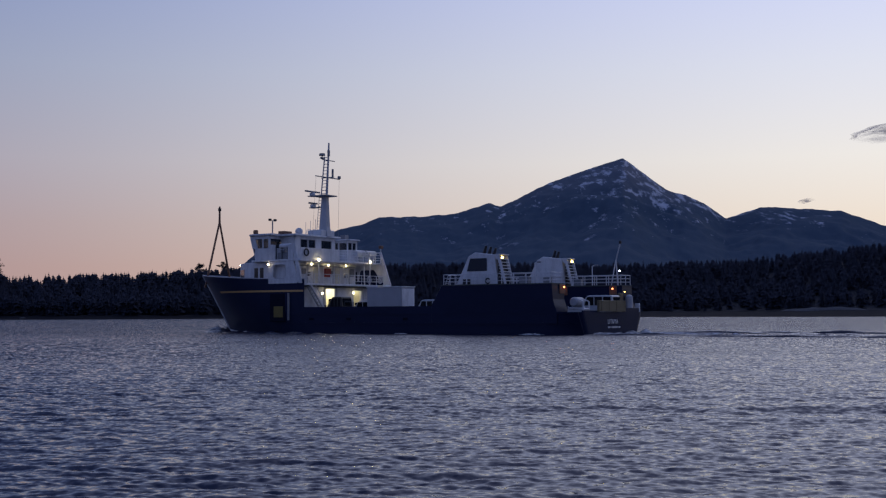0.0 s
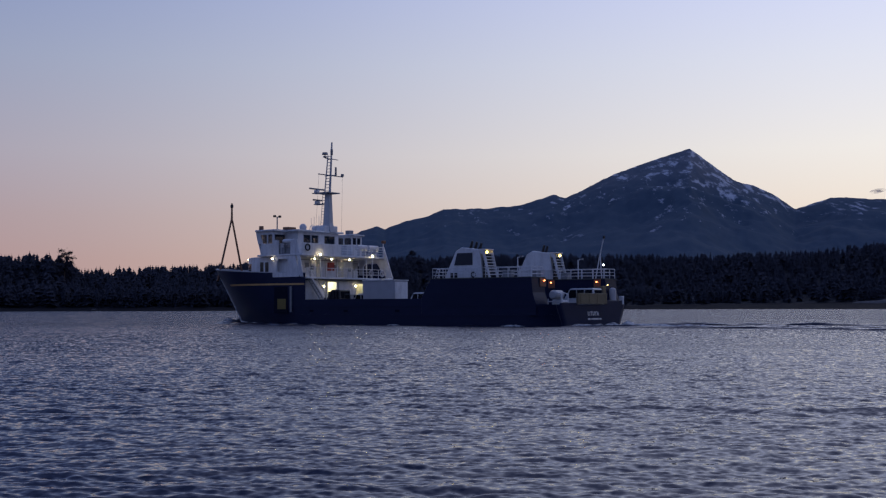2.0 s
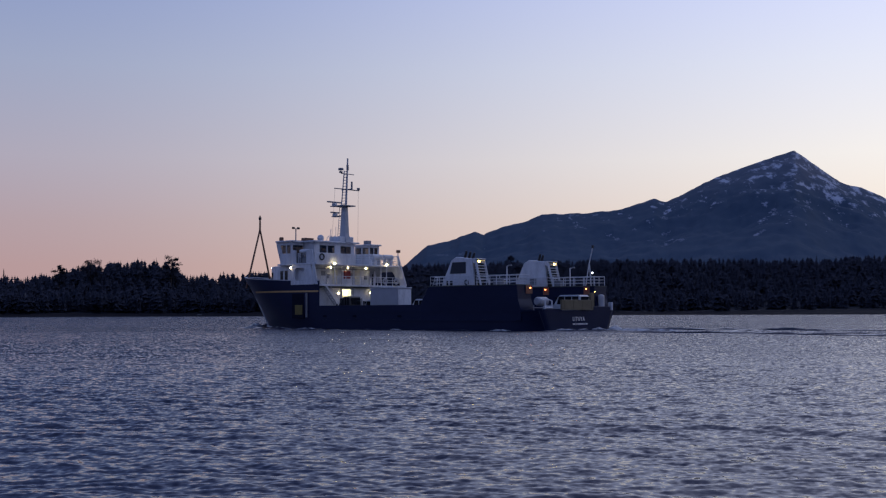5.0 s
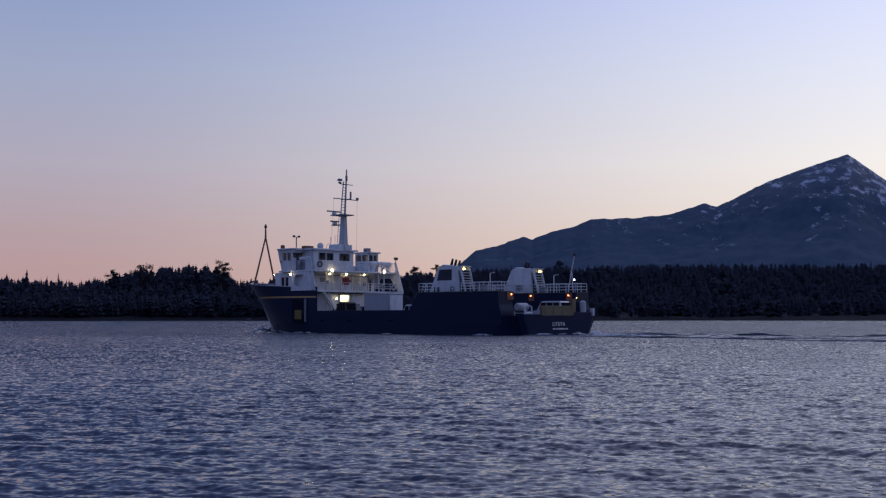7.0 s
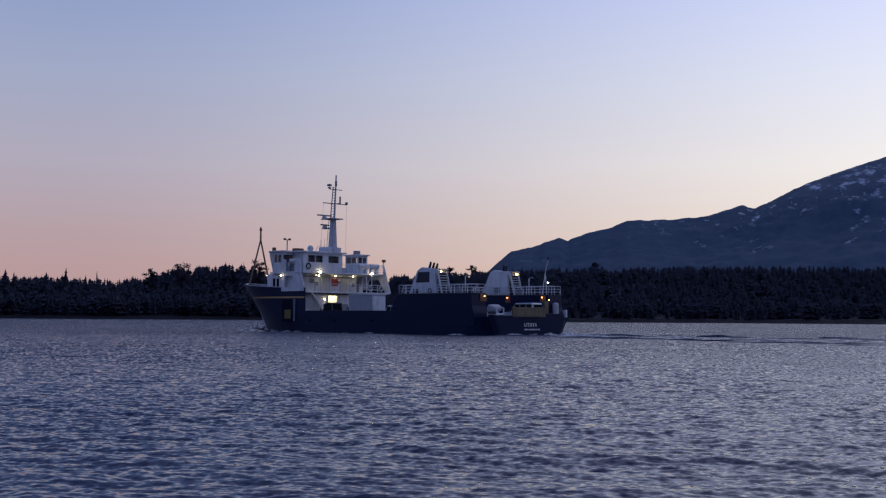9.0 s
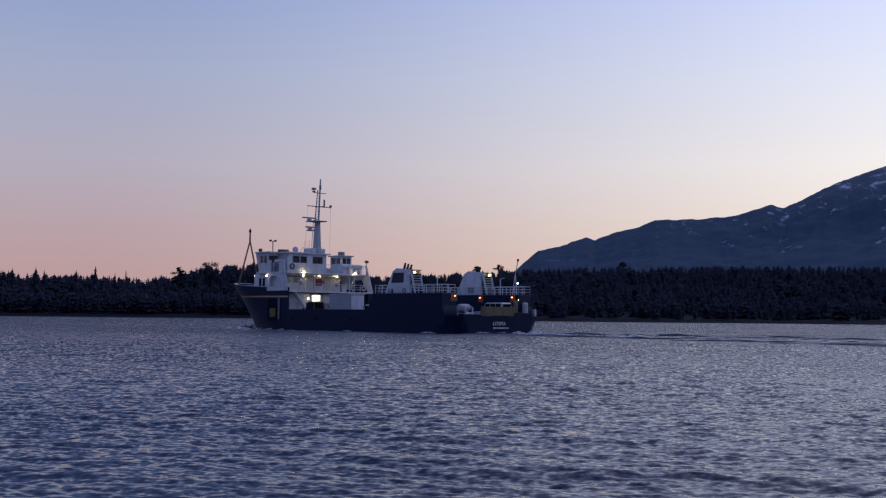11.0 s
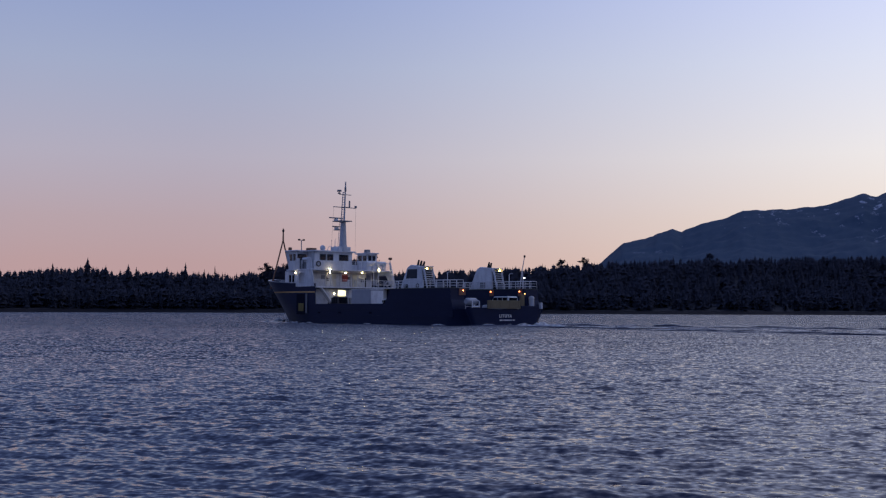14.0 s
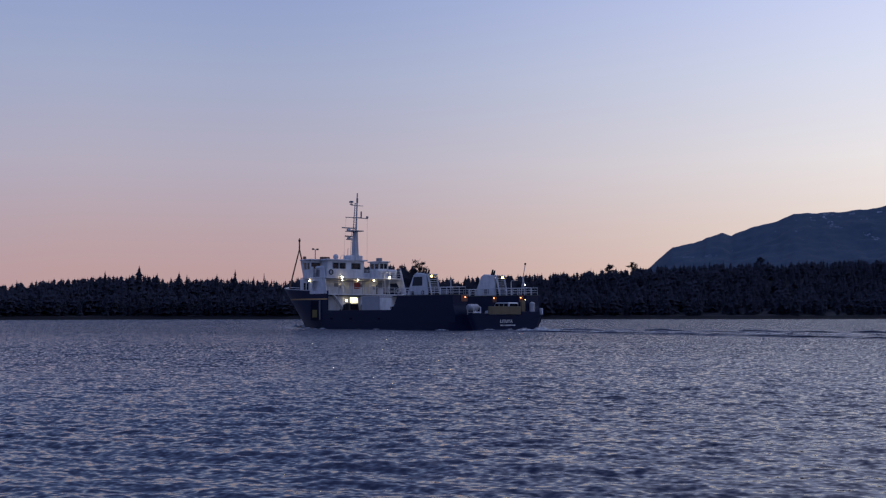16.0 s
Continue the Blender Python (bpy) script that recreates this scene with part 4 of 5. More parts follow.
    # pipes, trays and boxes on the weather walls
    for y in (3.05, 0.55, -1.35, -4.25):
        tubes("wall_pipe", [((7.62, y, 5.2), (7.62, y, 7.5), 0.045)], M_MASTGREY, md)
    boxes("cable_tray", [(7.56, 7.7, -5.3, 6.3, 7.18, 7.26)], M_GREY, md, "", 0)
    for y, z, w in ((2.75, 6.1, 0.3), (-1.1, 6.3, 0.28), (-3.6, 6.0, 0.4), (5.8, 6.2, 0.35)):
        boxes("switch_box", [(7.52, 7.7, y - w / 2, y + w / 2, z, z + 0.45)], M_GREY, md, "", 0.02)
    for y in (2.75, 0.6, -4.15):
        tubes("wall_pipe", [((5.52, y, DECK_Z), (5.52, y, 4.95), 0.05)], M_MASTGREY, lw)
    boxes("cable_tray", [(5.46, 5.58, -6.5, 6.5, 4.82, 4.9)], M_GREY, lw, "", 0)
    tubes("davit", [((5.0, -2.2, 5.2), (5.0, -2.2, 6.6), 0.09)], M_DARK, md)
    railing([(4.7, 6.7, 5.2), (4.7, -6.8, 5.2)], ferry, 1.0, 3)
    for y in (-6.0, -4.0):
        bm = bmesh.new()
        add_ring(bm, (4.6, y, 5.75), (1, 0, 0), 0.32, 0.085)
        part("life_ring", bm, M_MASTGREY, ferry, "pale life ring on the rail", smooth=True)
    for s in (1, -1):
        # slanting side screens with a round-cornered opening in each
        y = 6.98 * s
        if s > 0:
            hole, edge = (7.2, 8.95, 7.2, 8.95, 5.7, 7.2), (5.42, 6.05)
            sc = boxes("side_screen", [(9.0, 9.6, y - 0.06, y + 0.06, 5.2, 9.35)], M_WHITE, ferry, "white slanting bridge-wing screen", 0.0)
            prism("screen_edge", [(5.90, 9.35), (6.30, 9.35), (5.42, 5.2), (4.90, 5.2)], "y", y - 0.08, y + 0.08, M_WHITE, sc)
            boxes("screen_panel", [(6.15, 6.9, y - 0.055, y + 0.055, 7.75, 9.3)], M_WHITE, sc, "", 0)
            boxes("screen_panel", [(8.7, 9.0, y - 0.055, y + 0.055, 7.75, 9.3)], M_WHITE, sc, "", 0)
            boxes("winch", [(7.1, 8.5, 6.3, 6.8, 7.75, 8.5), (7.4, 8.1, 6.4, 6.9, 8.5, 8.8)], M_GREY, sc, "grey winch in the screen's opening", 0.06)
            for px, pw in ((7.0, 0.05), (7.8, 0.04), (8.6, 0.05)):
                tubes("winch_post", [((px, 6.92, 7.75), (px, 6.92, 9.0), pw)], M_DARK, sc)
            bm = bmesh.new()
            add_tube(bm, (6.6, 6.7, 9.15), (8.2, 6.7, 9.15), 0.26, n=12)
            part("raft_canister", bm, M_WHITE, sc, "white life-raft canister", smooth=True)
        else:
            hole, edge = (5.35, 8.4, 5.95, 8.3, 5.55, 7.0), (4.2, 4.95)
            sc = boxes("side_screen", [(8.9, 9.4, y - 0.06, y + 0.06, 5.2, 7.55)], M_WHITE, ferry, "white slanting bridge-wing screen", 0.0)
            prism("screen_edge", [(5.15, 9.0), (5.45, 9.0), (4.25, 5.2), (3.75, 5.2)], "y", y - 0.08, y + 0.08, M_WHITE, sc)
        # the plate round the opening
        b0, b1, t0, t1, lo, hi = hole
        inner = [(b0, lo + 0.25), (b0 + 0.25, lo), (b1 - 0.25, lo), (b1, lo + 0.25), (t1, hi - 0.25), (t1 - 0.25, hi), (t0 + 0.25, hi), (t0, hi - 0.25)]
        outer = [(edge[0], 5.5), (edge[0] + 0.2, 5.2), (8.99, 5.2), (8.99, 5.6), (8.99, 7.3), (8.99, 7.55), (edge[1] + 0.1, 7.55), (edge[1], 7.3)]
        bm = bmesh.new()
        rows = [[bm.verts.new((px, y + d, pz)) for px, pz in ring] for ring in (inner, outer) for d in (-0.055, 0.055)]
        for i in range(8):
            j = (i + 1) % 8
            for p, q in ((0, 2), (3, 1), (1, 0), (2, 3)):
                bm.faces.new((rows[p][i], rows[p][j], rows[q][j], rows[q][i]))
        part("screen_plate", bm, M_WHITE, sc)
    lamp((9.5, 7.12, 7.25), 0.12, M_LAMP_SMALL, md, (0, 1, 0))
    lamp((16.2, 4.3, 7.45), 0.11, M_LAMP_SMALL, md, (1, 0, 0))
    # boat deck
    boxes("boat_deck", [(5.1, 12.0, -7.1, 7.1, 7.55, 7.75)], M_WHITE, ferry, "", 0.03)
    boxes("deck_bulwark", [(5.12, 5.20, 0.6, 6.95, 7.75, 8.95)], M_WHITE, ferry, "white solid bulwark")
    bm = bmesh.new()
    add_ring(bm, (5.05, 6.2, 8.45), (1, 0, 0), 0.34, 0.08)
    part("life_ring", bm, M_DARK, ferry, "dark life ring on the bulwark", smooth=True)
    railing([(5.18, 0.6, 7.75), (5.18, -7.0, 7.75)], ferry, 1.15, 4, 1.1)
    railing([(5.18, -7.0, 7.75), (8.6, -7.0, 7.75)], ferry, 1.15, 4, 1.1)
    lamp((5.02, 4.29, 7.70), 0.135, M_LAMP, ferry)
    lamp((5.02, -4.65, 7.80), 0.135, M_LAMP, ferry)
    for y in (-3.6, -5.6):
        bm = bmesh.new()
        add_tube(bm, (5.75, y - 0.8, 8.75), (5.75, y + 0.8, 8.75), 0.36, n=14)
        add_box(bm, 5.5, 6.0, y - 0.5, y - 0.4, 7.75, 8.5)
        add_box(bm, 5.5, 6.0, y + 0.4, y + 0.5, 7.75, 8.5)
        part("raft_canister", bm, M_WHITE, ferry, "white life-raft canister in a cradle")
    bm = bmesh.new()
    add_tube(bm, (5.3, -7.05, 7.75), (5.3, -7.05, 9.45), 0.06)
    lp = part("lamp_pole", bm, M_WHITE, ferry)
    boxes("flood_lamp", [(5.05, 5.45, -7.3, -6.8, 9.4, 9.75)], M_MAST, lp, "brown signal lamp", 0.06)
    for y in (3.9, -3.95):
        tubes("pillar", [((5.2, y, 5.2), (5.35, y, 7.55), 0.07)], M_WHITE, ferry)
    tubes("pillar", [((5.0, -4.65, 5.2), (5.0, -4.65, 7.6), 0.06)], M_WHITE, ferry)


def build_wheelhouse():
    """The wheelhouse, whose raked front looks over the bow, and the starboard wing cabin beside it."""
    y0, y1 = -1.55, 7.0
    wh = boxes("wheelhouse", [(7.5, 7.62, y0, 5.2, 7.75, 9.10), (7.5, 9.5, 5.08, 5.2, 7.75, 10.35), (7.5, 11.5, y0, y0 + 0.12, 7.75, 9.05), (7.5, 12.2, y0, y0 + 0.12, 10.0, 10.35),
                              (9.4, 9.52, 5.2, y1, 7.75, 9.05), (9.4, 11.5, 6.94, 7.06, 7.75, 9.0),
                              (7.5, 7.62, y0, 5.2, 10.0, 10.35), (9.4, 9.52, 5.2, y1, 10.0, 10.35)], M_WHITE, ferry,
               "white wheelhouse with a band of windows", 0)
    prism("front_wall", [(11.4, 7.75), (11.52, 7.75), (11.92, 9.0), (11.80, 9.0)], "y", y0, y1, M_WHITE, wh)
    prism("front_head", [(12.10, 10.0), (12.22, 10.0), (12.35, 10.35), (12.22, 10.35)], "y", y0, y1, M_WHITE, wh)
    boxes("floor", [(7.5, 11.5, y0, 6.95, 7.76, 7.82)], M_GREY, wh, "", 0)
    boxes("console", [(10.4, 11.3, -1.0, 4.5, 7.82, 8.85)], M_GREY, wh)
    for k in range(6):
        a, b = y0 + 1.425 * k, y0 + 1.425 * (k + 1)
        prism("window", [(11.86, 9.0), (11.90, 9.0), (12.19, 10.0), (12.15, 10.0)], "y", a + 0.09, b - 0.09, M_PANE, wh, "", 0)
        prism("mullion", [(11.81, 9.0), (11.95, 9.0), (12.24, 10.0), (12.10, 10.0)], "y", b - 0.09, b + 0.09 if k < 5 else b, M_WHITE, wh, "", 0)
    for a, b in ((4.30, 3.20), (3.02, 1.92), (0.85, -0.85)):
        wi = boxes("window", [(7.53, 7.58, b, a, 9.1, 10.0)], M_PANE, wh, "", 0)
        boxes("window_frame", [(7.46, 7.52, b - 0.07, b, 9.03, 10.07), (7.46, 7.52, a, a + 0.07, 9.03, 10.07), (7.46, 7.52, b, a, 9.03, 9.1), (7.46, 7.52, b, a, 10.0, 10.07)], M_MASTGREY, wi, "", 0)
    boxes("mullion", [(7.5, 7.62, 4.3, 5.08, 9.1, 10.0), (7.5, 7.62, 3.02, 3.2, 9.1, 10.0), (7.5, 7.62, 0.85, 1.92, 9.1, 10.0), (7.5, 7.62, -1.43, -0.85, 9.1, 10.0)], M_WHITE, wh, "", 0)
    # side windows
    for y, spans, posts in ((7.0, ((9.65, 10.3), (10.5, 11.15)), ((9.4, 9.65), (10.3, 10.5))), (y0 + 0.06, ((7.8, 9.0), (9.2, 10.1), (10.3, 11.15)), ((7.5, 7.8), (9.0, 9.2), (10.1, 10.3)))):
        for a, b in spans:
            boxes("window", [(a, b, y - 0.02, y + 0.02, 9.05, 10.0)], M_PANE, wh, "", 0)
        for a, b in posts:
            boxes("mullion", [(a, b, y - 0.06, y + 0.06, 9.05, 10.0)], M_WHITE, wh, "", 0)
        prism("corner_post", [(11.15, 9.0), (11.8, 9.0), (12.15, 10.0), (11.5, 10.0)], "y", y - 0.06, y + 0.06, M_WHITE, wh, "", 0)
    boxes("side_head", [(9.52, 12.2, 6.94, 7.06, 10.0, 10.35)], M_WHITE, wh, "", 0)
    boxes("window", [(9.44, 9.48, 5.35, 6.85, 9.05, 10.0)], M_PANE, wh, "", 0)
    prism("roof", [(7.05, -2.0), (12.2, -2.0), (12.8, -1.2), (12.8, 6.0), (12.15, 7.3), (9.0, 7.3), (9.0, 5.6), (7.05, 5.6)], "z", 10.35, 10.55, M_WHITE, wh, "white overhanging roof", 0.04)
    # bridge-front bulwark that joins the two
    boxes("wing_bulwark", [(11.4, 11.5, -7.0, y0, 7.75, 8.75)], M_WHITE, wh, "", 0.02)
    cb = boxes("wing_cabin", [(8.9, 9.0, -7.3, -5.45, 7.75, 9.35), (11.3, 11.4, -7.3, -5.45, 7.75, 9.35), (9.0, 11.3, -5.55, -5.45, 7.75, 9.35), (9.0, 11.3, -7.3, -7.2, 7.75, 9.35),
                              (8.9, 11.4, -7.3, -5.45, 10.15, 10.4)], M_WHITE, ferry, "white starboard wing cabin with windows all round", 0)
    for x in (8.92, 11.36):
        for a, b in ((-6.3, -5.65), (-7.05, -6.45)):
            boxes("window", [(x, x + 0.03, a, b, 9.35, 10.15)], M_PANE, cb, "", 0)
        boxes("mullion", [(x - 0.02, x + 0.06, -5.65, -5.45, 9.35, 10.15), (x - 0.02, x + 0.06, -6.45, -6.3, 9.35, 10.15), (x - 0.02, x + 0.06, -7.3, -7.05, 9.35, 10.15)], M_WHITE, cb, "", 0)
    for y in (-5.48, -7.26):
        for a, b in ((9.2, 10.05), (10.25, 11.1)):
            boxes("window", [(a, b, y - 0.015, y + 0.015, 9.35, 10.15)], M_PANE, cb, "", 0)
        boxes("mullion", [(10.05, 10.25, y - 0.03, y + 0.03, 9.35, 10.15)], M_WHITE, cb, "", 0)
    prism("roof", [(8.45, -7.3), (8.9, -7.75), (11.5, -7.75), (11.9, -7.3), (11.9, -5.4), (11.5, -5.0), (8.9, -5.0), (8.45, -5.4)], "z", 10.4, 10.55, M_WHITE, cb, "white flat roof", 0.03)
    boxes("vent_box", [(9.6, 10.3, -6.6, -5.9, 10.55, 11.1)], M_GREY, cb)


def build_top_hamper():
    """What stands on the wheelhouse roof."""
    z = 10.55
    tubes("light_mast", [((10.35, 5.6, z), (10.35, 5.6, 12.0), 0.07), ((10.35, 5.2, 12.05), (10.35, 6.0, 12.05), 0.04)], M_GREY, ferry)
    boxes("search_lamp", [(10.2, 10.5, 5.05, 5.35, 12.0, 12.25), (10.2, 10.5, 5.85, 6.15, 12.0, 12.25)], M_DARK, ferry, "", 0.05)
    boxes("horn", [(11.7, 12.15, 6.3, 6.75, z, 11.05)], M_MAST, ferry, "brown horn box", 0.08)
    boxes("roof_locker", [(9.3, 10.2, 3.6, 4.9, z, 10.95)], M_MAST, ferry, "brown roof locker", 0.05)
    bm = bmesh.new()
    add_ball(bm, (9.2, 2.6, 11.0), 0.42, 1.0, 14)
    add_tube(bm, (9.2, 2.6, z), (9.2, 2.6, 10.8), 0.2)
    part("antenna_dome", bm, M_WHITE, ferry, "white satellite dome", smooth=True)
    bm = bmesh.new()
    for y in (1.6, 0.8):
        n = 10
        pts = [(8.6, y + 0.55 * math.cos(math.pi * i / n), z + 0.75 * math.sin(math.pi * i / n)) for i in range(n + 1)]
        for a, b in zip(pts, pts[1:]):
            add_tube(bm, a, b, 0.035, n=5)
    part("hoop_rail", bm, M_WHITE, ferry)
    tubes("whip_aerial", [((8.3, 0.9, z), (8.3, 0.9, 12.4), 0.025), ((8.5, 1.5, z), (8.5, 1.5, 12.2), 0.02), ((11.5, -1.2, z), (11.5, -1.2, 12.4), 0.02)], M_WHITE, ferry)
    boxes("roof_house", [(7.2, 9.2, -1.1, 1.2, z, 11.2)], M_WHITE, ferry, "", 0.06)
    # mast: a tapered trunk, then a lattice pole with yards
    bm = bmesh.new()
    rings = []
    for zz, a, b, c in ((10.5, 6.95, 8.5, 0.45), (11.5, 7.2, 8.2, 0.36), (15.0, 7.35, 8.0, 0.28)):
        rings.append([bm.verts.new(p) for p in ((a, -c, zz), (b, -c, zz), (b, c, zz), (a, c, zz))])
    for p, q in zip(rings, rings[1:]):
        for i in range(4):
            bm.faces.new((p[i], p[(i + 1) % 4], q[(i + 1) % 4], q[i]))
    bm.faces.new(rings[-1])
    ms = part("mast", bm, M_MASTGREY, ferry, "white tapered mast with yards and radar bars", 0.06)
    tubes("pole", [((7.45, 0, 15.0), (7.2, 0, 19.6), 0.14, 0.10), ((7.2, 0, 19.6), (7.15, 0, 20.9), 0.11, 0.09), ((8.25, 0, 15.0), (7.75, 0, 19.4), 0.07)]
          + [((7.45 - 0.25 * k / 11, 0, 15.3 + 4.0 * k / 11), (8.25 - 0.5 * k / 11, 0, 15.3 + 4.0 * k / 11), 0.035) for k in range(12)], M_MASTGREY, ms)
    tubes("ladder", [((8.7, 0.22, 11.0), (8.3, 0.22, 15.2), 0.03), ((8.7, -0.22, 11.0), (8.3, -0.22, 15.2), 0.03)]
          + [((8.7 - 0.4 * k / 13, -0.22, 11.0 + 4.2 * k / 13), (8.7 - 0.4 * k / 13, 0.22, 11.0 + 4.2 * k / 13), 0.025) for k in range(14)], M_MASTGREY, ms)
    boxes("platform", [(6.75, 8.9, -1.0, 1.0, 14.95, 15.08)], M_GREY, ms)
    boxes("radar_platform", [(8.3, 9.9, -0.4, 0.4, 15.05, 15.15), (8.3, 9.7, -0.35, 0.35, 13.75, 13.85)], M_GREY, ms)
    for x, zz, w in ((9.5, 15.15, 1.25), (9.4, 13.85, 0.75)):
        boxes("radar_pedestal", [(x - 0.25, x + 0.25, -0.25, 0.25, zz, zz + 0.35)], M_WHITE, ms, "", 0.05)
        boxes("radar_bar", [(x - 0.08, x + 0.08, -w, w, zz + 0.37, zz + 0.55)], M_GREY, ms, "", 0.03)
    bm = bmesh.new()
    add_tube(bm, (7.3, -2.1, 17.05), (7.3, 2.1, 17.05), 0.06)
    add_tube(bm, (7.2, -1.1, 18.95), (7.2, 1.1, 18.95), 0.05)
    add_tube(bm, (6.4, 0, 17.05), (8.2, 0, 17.05), 0.05)
    part("yard", bm, M_GREY, ms)
    for row in ((7.15, 7.45, -2.15, -1.85, 17.1, 17.4), (7.2, 7.4, -0.95, -0.75, 17.1, 18.1), (7.05, 7.35, 0.9, 1.3, 19.0, 19.2), (7.05, 7.3, -0.12, 0.12, 19.4, 20.1)):
        boxes("yard_lamp", [row], M_GREY, ms, "", 0.04)
    bm = bmesh.new()
    add_tube(bm, (7.2, 1.1, 18.95), (7.2, 1.1, 19.35), 0.05)
    add_tube(bm, (7.2, 1.1, 19.35), (7.2, 1.1, 19.6), 0.36, 0.30, 12)
    part("antenna", bm, M_GREY, ms, "flat round antenna on the upper yard")
    for y in (2.0, -2.0):
        tubes("stay", [((7.3, y, 17.05), (7.6, y * 1.1, 10.6), 0.012)], M_GREY, ms)
    # bow A-frame
    tubes("bow_frame", [((23.9, 2.15, 5.1), (23.8, 0.06, 12.7), 0.13, 0.11), ((23.9, -2.15, 5.1), (23.8, -0.06, 12.7), 0.13, 0.11), ((23.8, 0, 12.5), (23.8, 0, 14.75), 0.14, 0.10)], M_MAST, ferry,
          "rust-brown two-legged bow mast")
    boxes("bow_lamp", [(23.65, 23.95, -0.15, 0.15, 14.2, 14.55)], M_DARK, ferry, "", 0.04)
    railing([(17.0, 5.0, 5.1), (16.4, 0, 5.1)], ferry, 1.0, 2)
    boxes("windlass", [(19.5, 21.0, -1.4, 1.4, 5.1, 6.2)], M_GREY, ferry, "", 0.15)


def build_stern():
    ra = boxes("stern_ramp", [(-27.3, -27.05, -2.35, 3.3, 2.08, 3.12)], M_TAN, ferry, "tan painted stern ramp, raised", 0.03)
    for k in range(4):
        y = -2.0 + 1.6 * k
        boxes("stiffener", [(-27.325, -27.3, y, y + 0.07, 2.12, 3.08)], M_TAN, ra, "", 0.0)
    boxes("stern_bulwark", [(-27.0, -26.85, 2.9, 6.0, 1.9, 2.2)], M_HULL, ferry)
    boxes("stern_bulwark", [(-27.0, -26.85, -6.0, -2.8, 1.9, 2.45)], M_HULL, ferry)
    bm = bmesh.new()
    add_tube(bm, (-26.3, -5.3, 1.4), (-26.3, -5.3, 3.5), 0.36, n=14)
    add_ball(bm, (-26.3, -5.3, 3.5), 0.36, 0.7, 14)
    part("vent_cowl", bm, M_MASTGREY, ferry, "pale rounded vent on the stern", smooth=True)
    sp = boxes("stern_post", [(-26.2, -25.9, -4.2, -3.5, 1.4, 3.9)], M_TAN, ferry, "", 0.05)
    lamp((-26.45, -3.85, 4.0), 0.045, M_AMBER, sp)
    boxes("stern_fender", [(-26.7, -26.2, -7.0, -6.75, 1.9, 2.9)], M_WHITE, ferry, "white panel on the stern quarter", 0.05)
    # raft canister on a cradle at the port quarter
    cr = tubes("cradle", [((-25.0, 5.0, 2.32), (-26.75, 5.0, 2.32), 0.05), ((-25.0, 5.0, 2.0), (-25.0, 5.0, 2.6), 0.05), ((-26.6, 5.0, 2.0), (-26.6, 5.0, 2.6), 0.05), ((-26.75, 5.45, 2.32), (-26.75, 4.3, 2.32), 0.10),
                          ((-26.75, 5.45, 2.0), (-26.75, 5.45, 3.0), 0.08), ((-26.75, 4.3, 2.0), (-26.75, 4.3, 3.0), 0.08), ((-26.75, 5.45, 3.0), (-25.9, 5.45, 3.3), 0.05), ((-26.75, 4.3, 3.0), (-25.9, 4.3, 3.3), 0.05)], M_WHITE, ferry, "white tubular cradle")
    bm = bmesh.new()
    add_tube(bm, (-25.9, 5.55, 2.95), (-25.9, 4.25, 2.95), 0.45, n=18)
    add_tube(bm, (-25.9, 5.75, 2.95), (-25.9, 5.55, 2.95), 0.33, 0.45, n=18)
    add_tube(bm, (-25.9, 4.25, 2.95), (-25.9, 4.05, 2.95), 0.45, 0.33, n=18)
    part("canister", bm, M_TRAILER, cr, "pale grey rounded life-raft canister")
    # stern mast on the starboard casing
    sm = tubes("stern_mast", [((-24.6, -4.9, 4.66), (-25.2, -4.7, 7.0), 0.06), ((-25.3, -4.9, 4.66), (-25.25, -4.7, 7.0), 0.06), ((-25.1, -4.7, 6.6), (-25.75, -4.6, 8.8), 0.06, 0.05)], M_WHITE, ferry, "thin slanting stern mast")
    boxes("mast_head", [(-25.85, -25.65, -4.7, -4.5, 8.7, 9.0)], M_DARK, sm)
    lamp((-25.55, -4.7, 6.06), 0.09, M_WHITE_LAMP, sm)
    for x, y, w in ((-24.55, 5.1, -1), (-19.5, -4.62, 1), (-24.9, -4.62, 1)):
        # each orange lamp has a board added behind it to catch its warm halo
        bd = 0.40 if w > 0 else 0.04
        boxes("glow_board", [(x - bd + (0.06 if w < 0 else 0), x + bd + (0.06 if w < 0 else 0), y - (0.06 if w > 0 else 0.55), y - 0.0 if w > 0 else y + 0.55, 3.75, 4.58)], M_MAST, ferry, "rust-brown board added behind an orange lamp to catch its glow")
        lamp((x - (0.05 if w < 0 else 0), y + (0.05 if w > 0 else 0), 4.33), 0.085, M_ORANGE_LAMP, ferry, (-1, 0, 0) if w < 0 else (0, 1, 0))


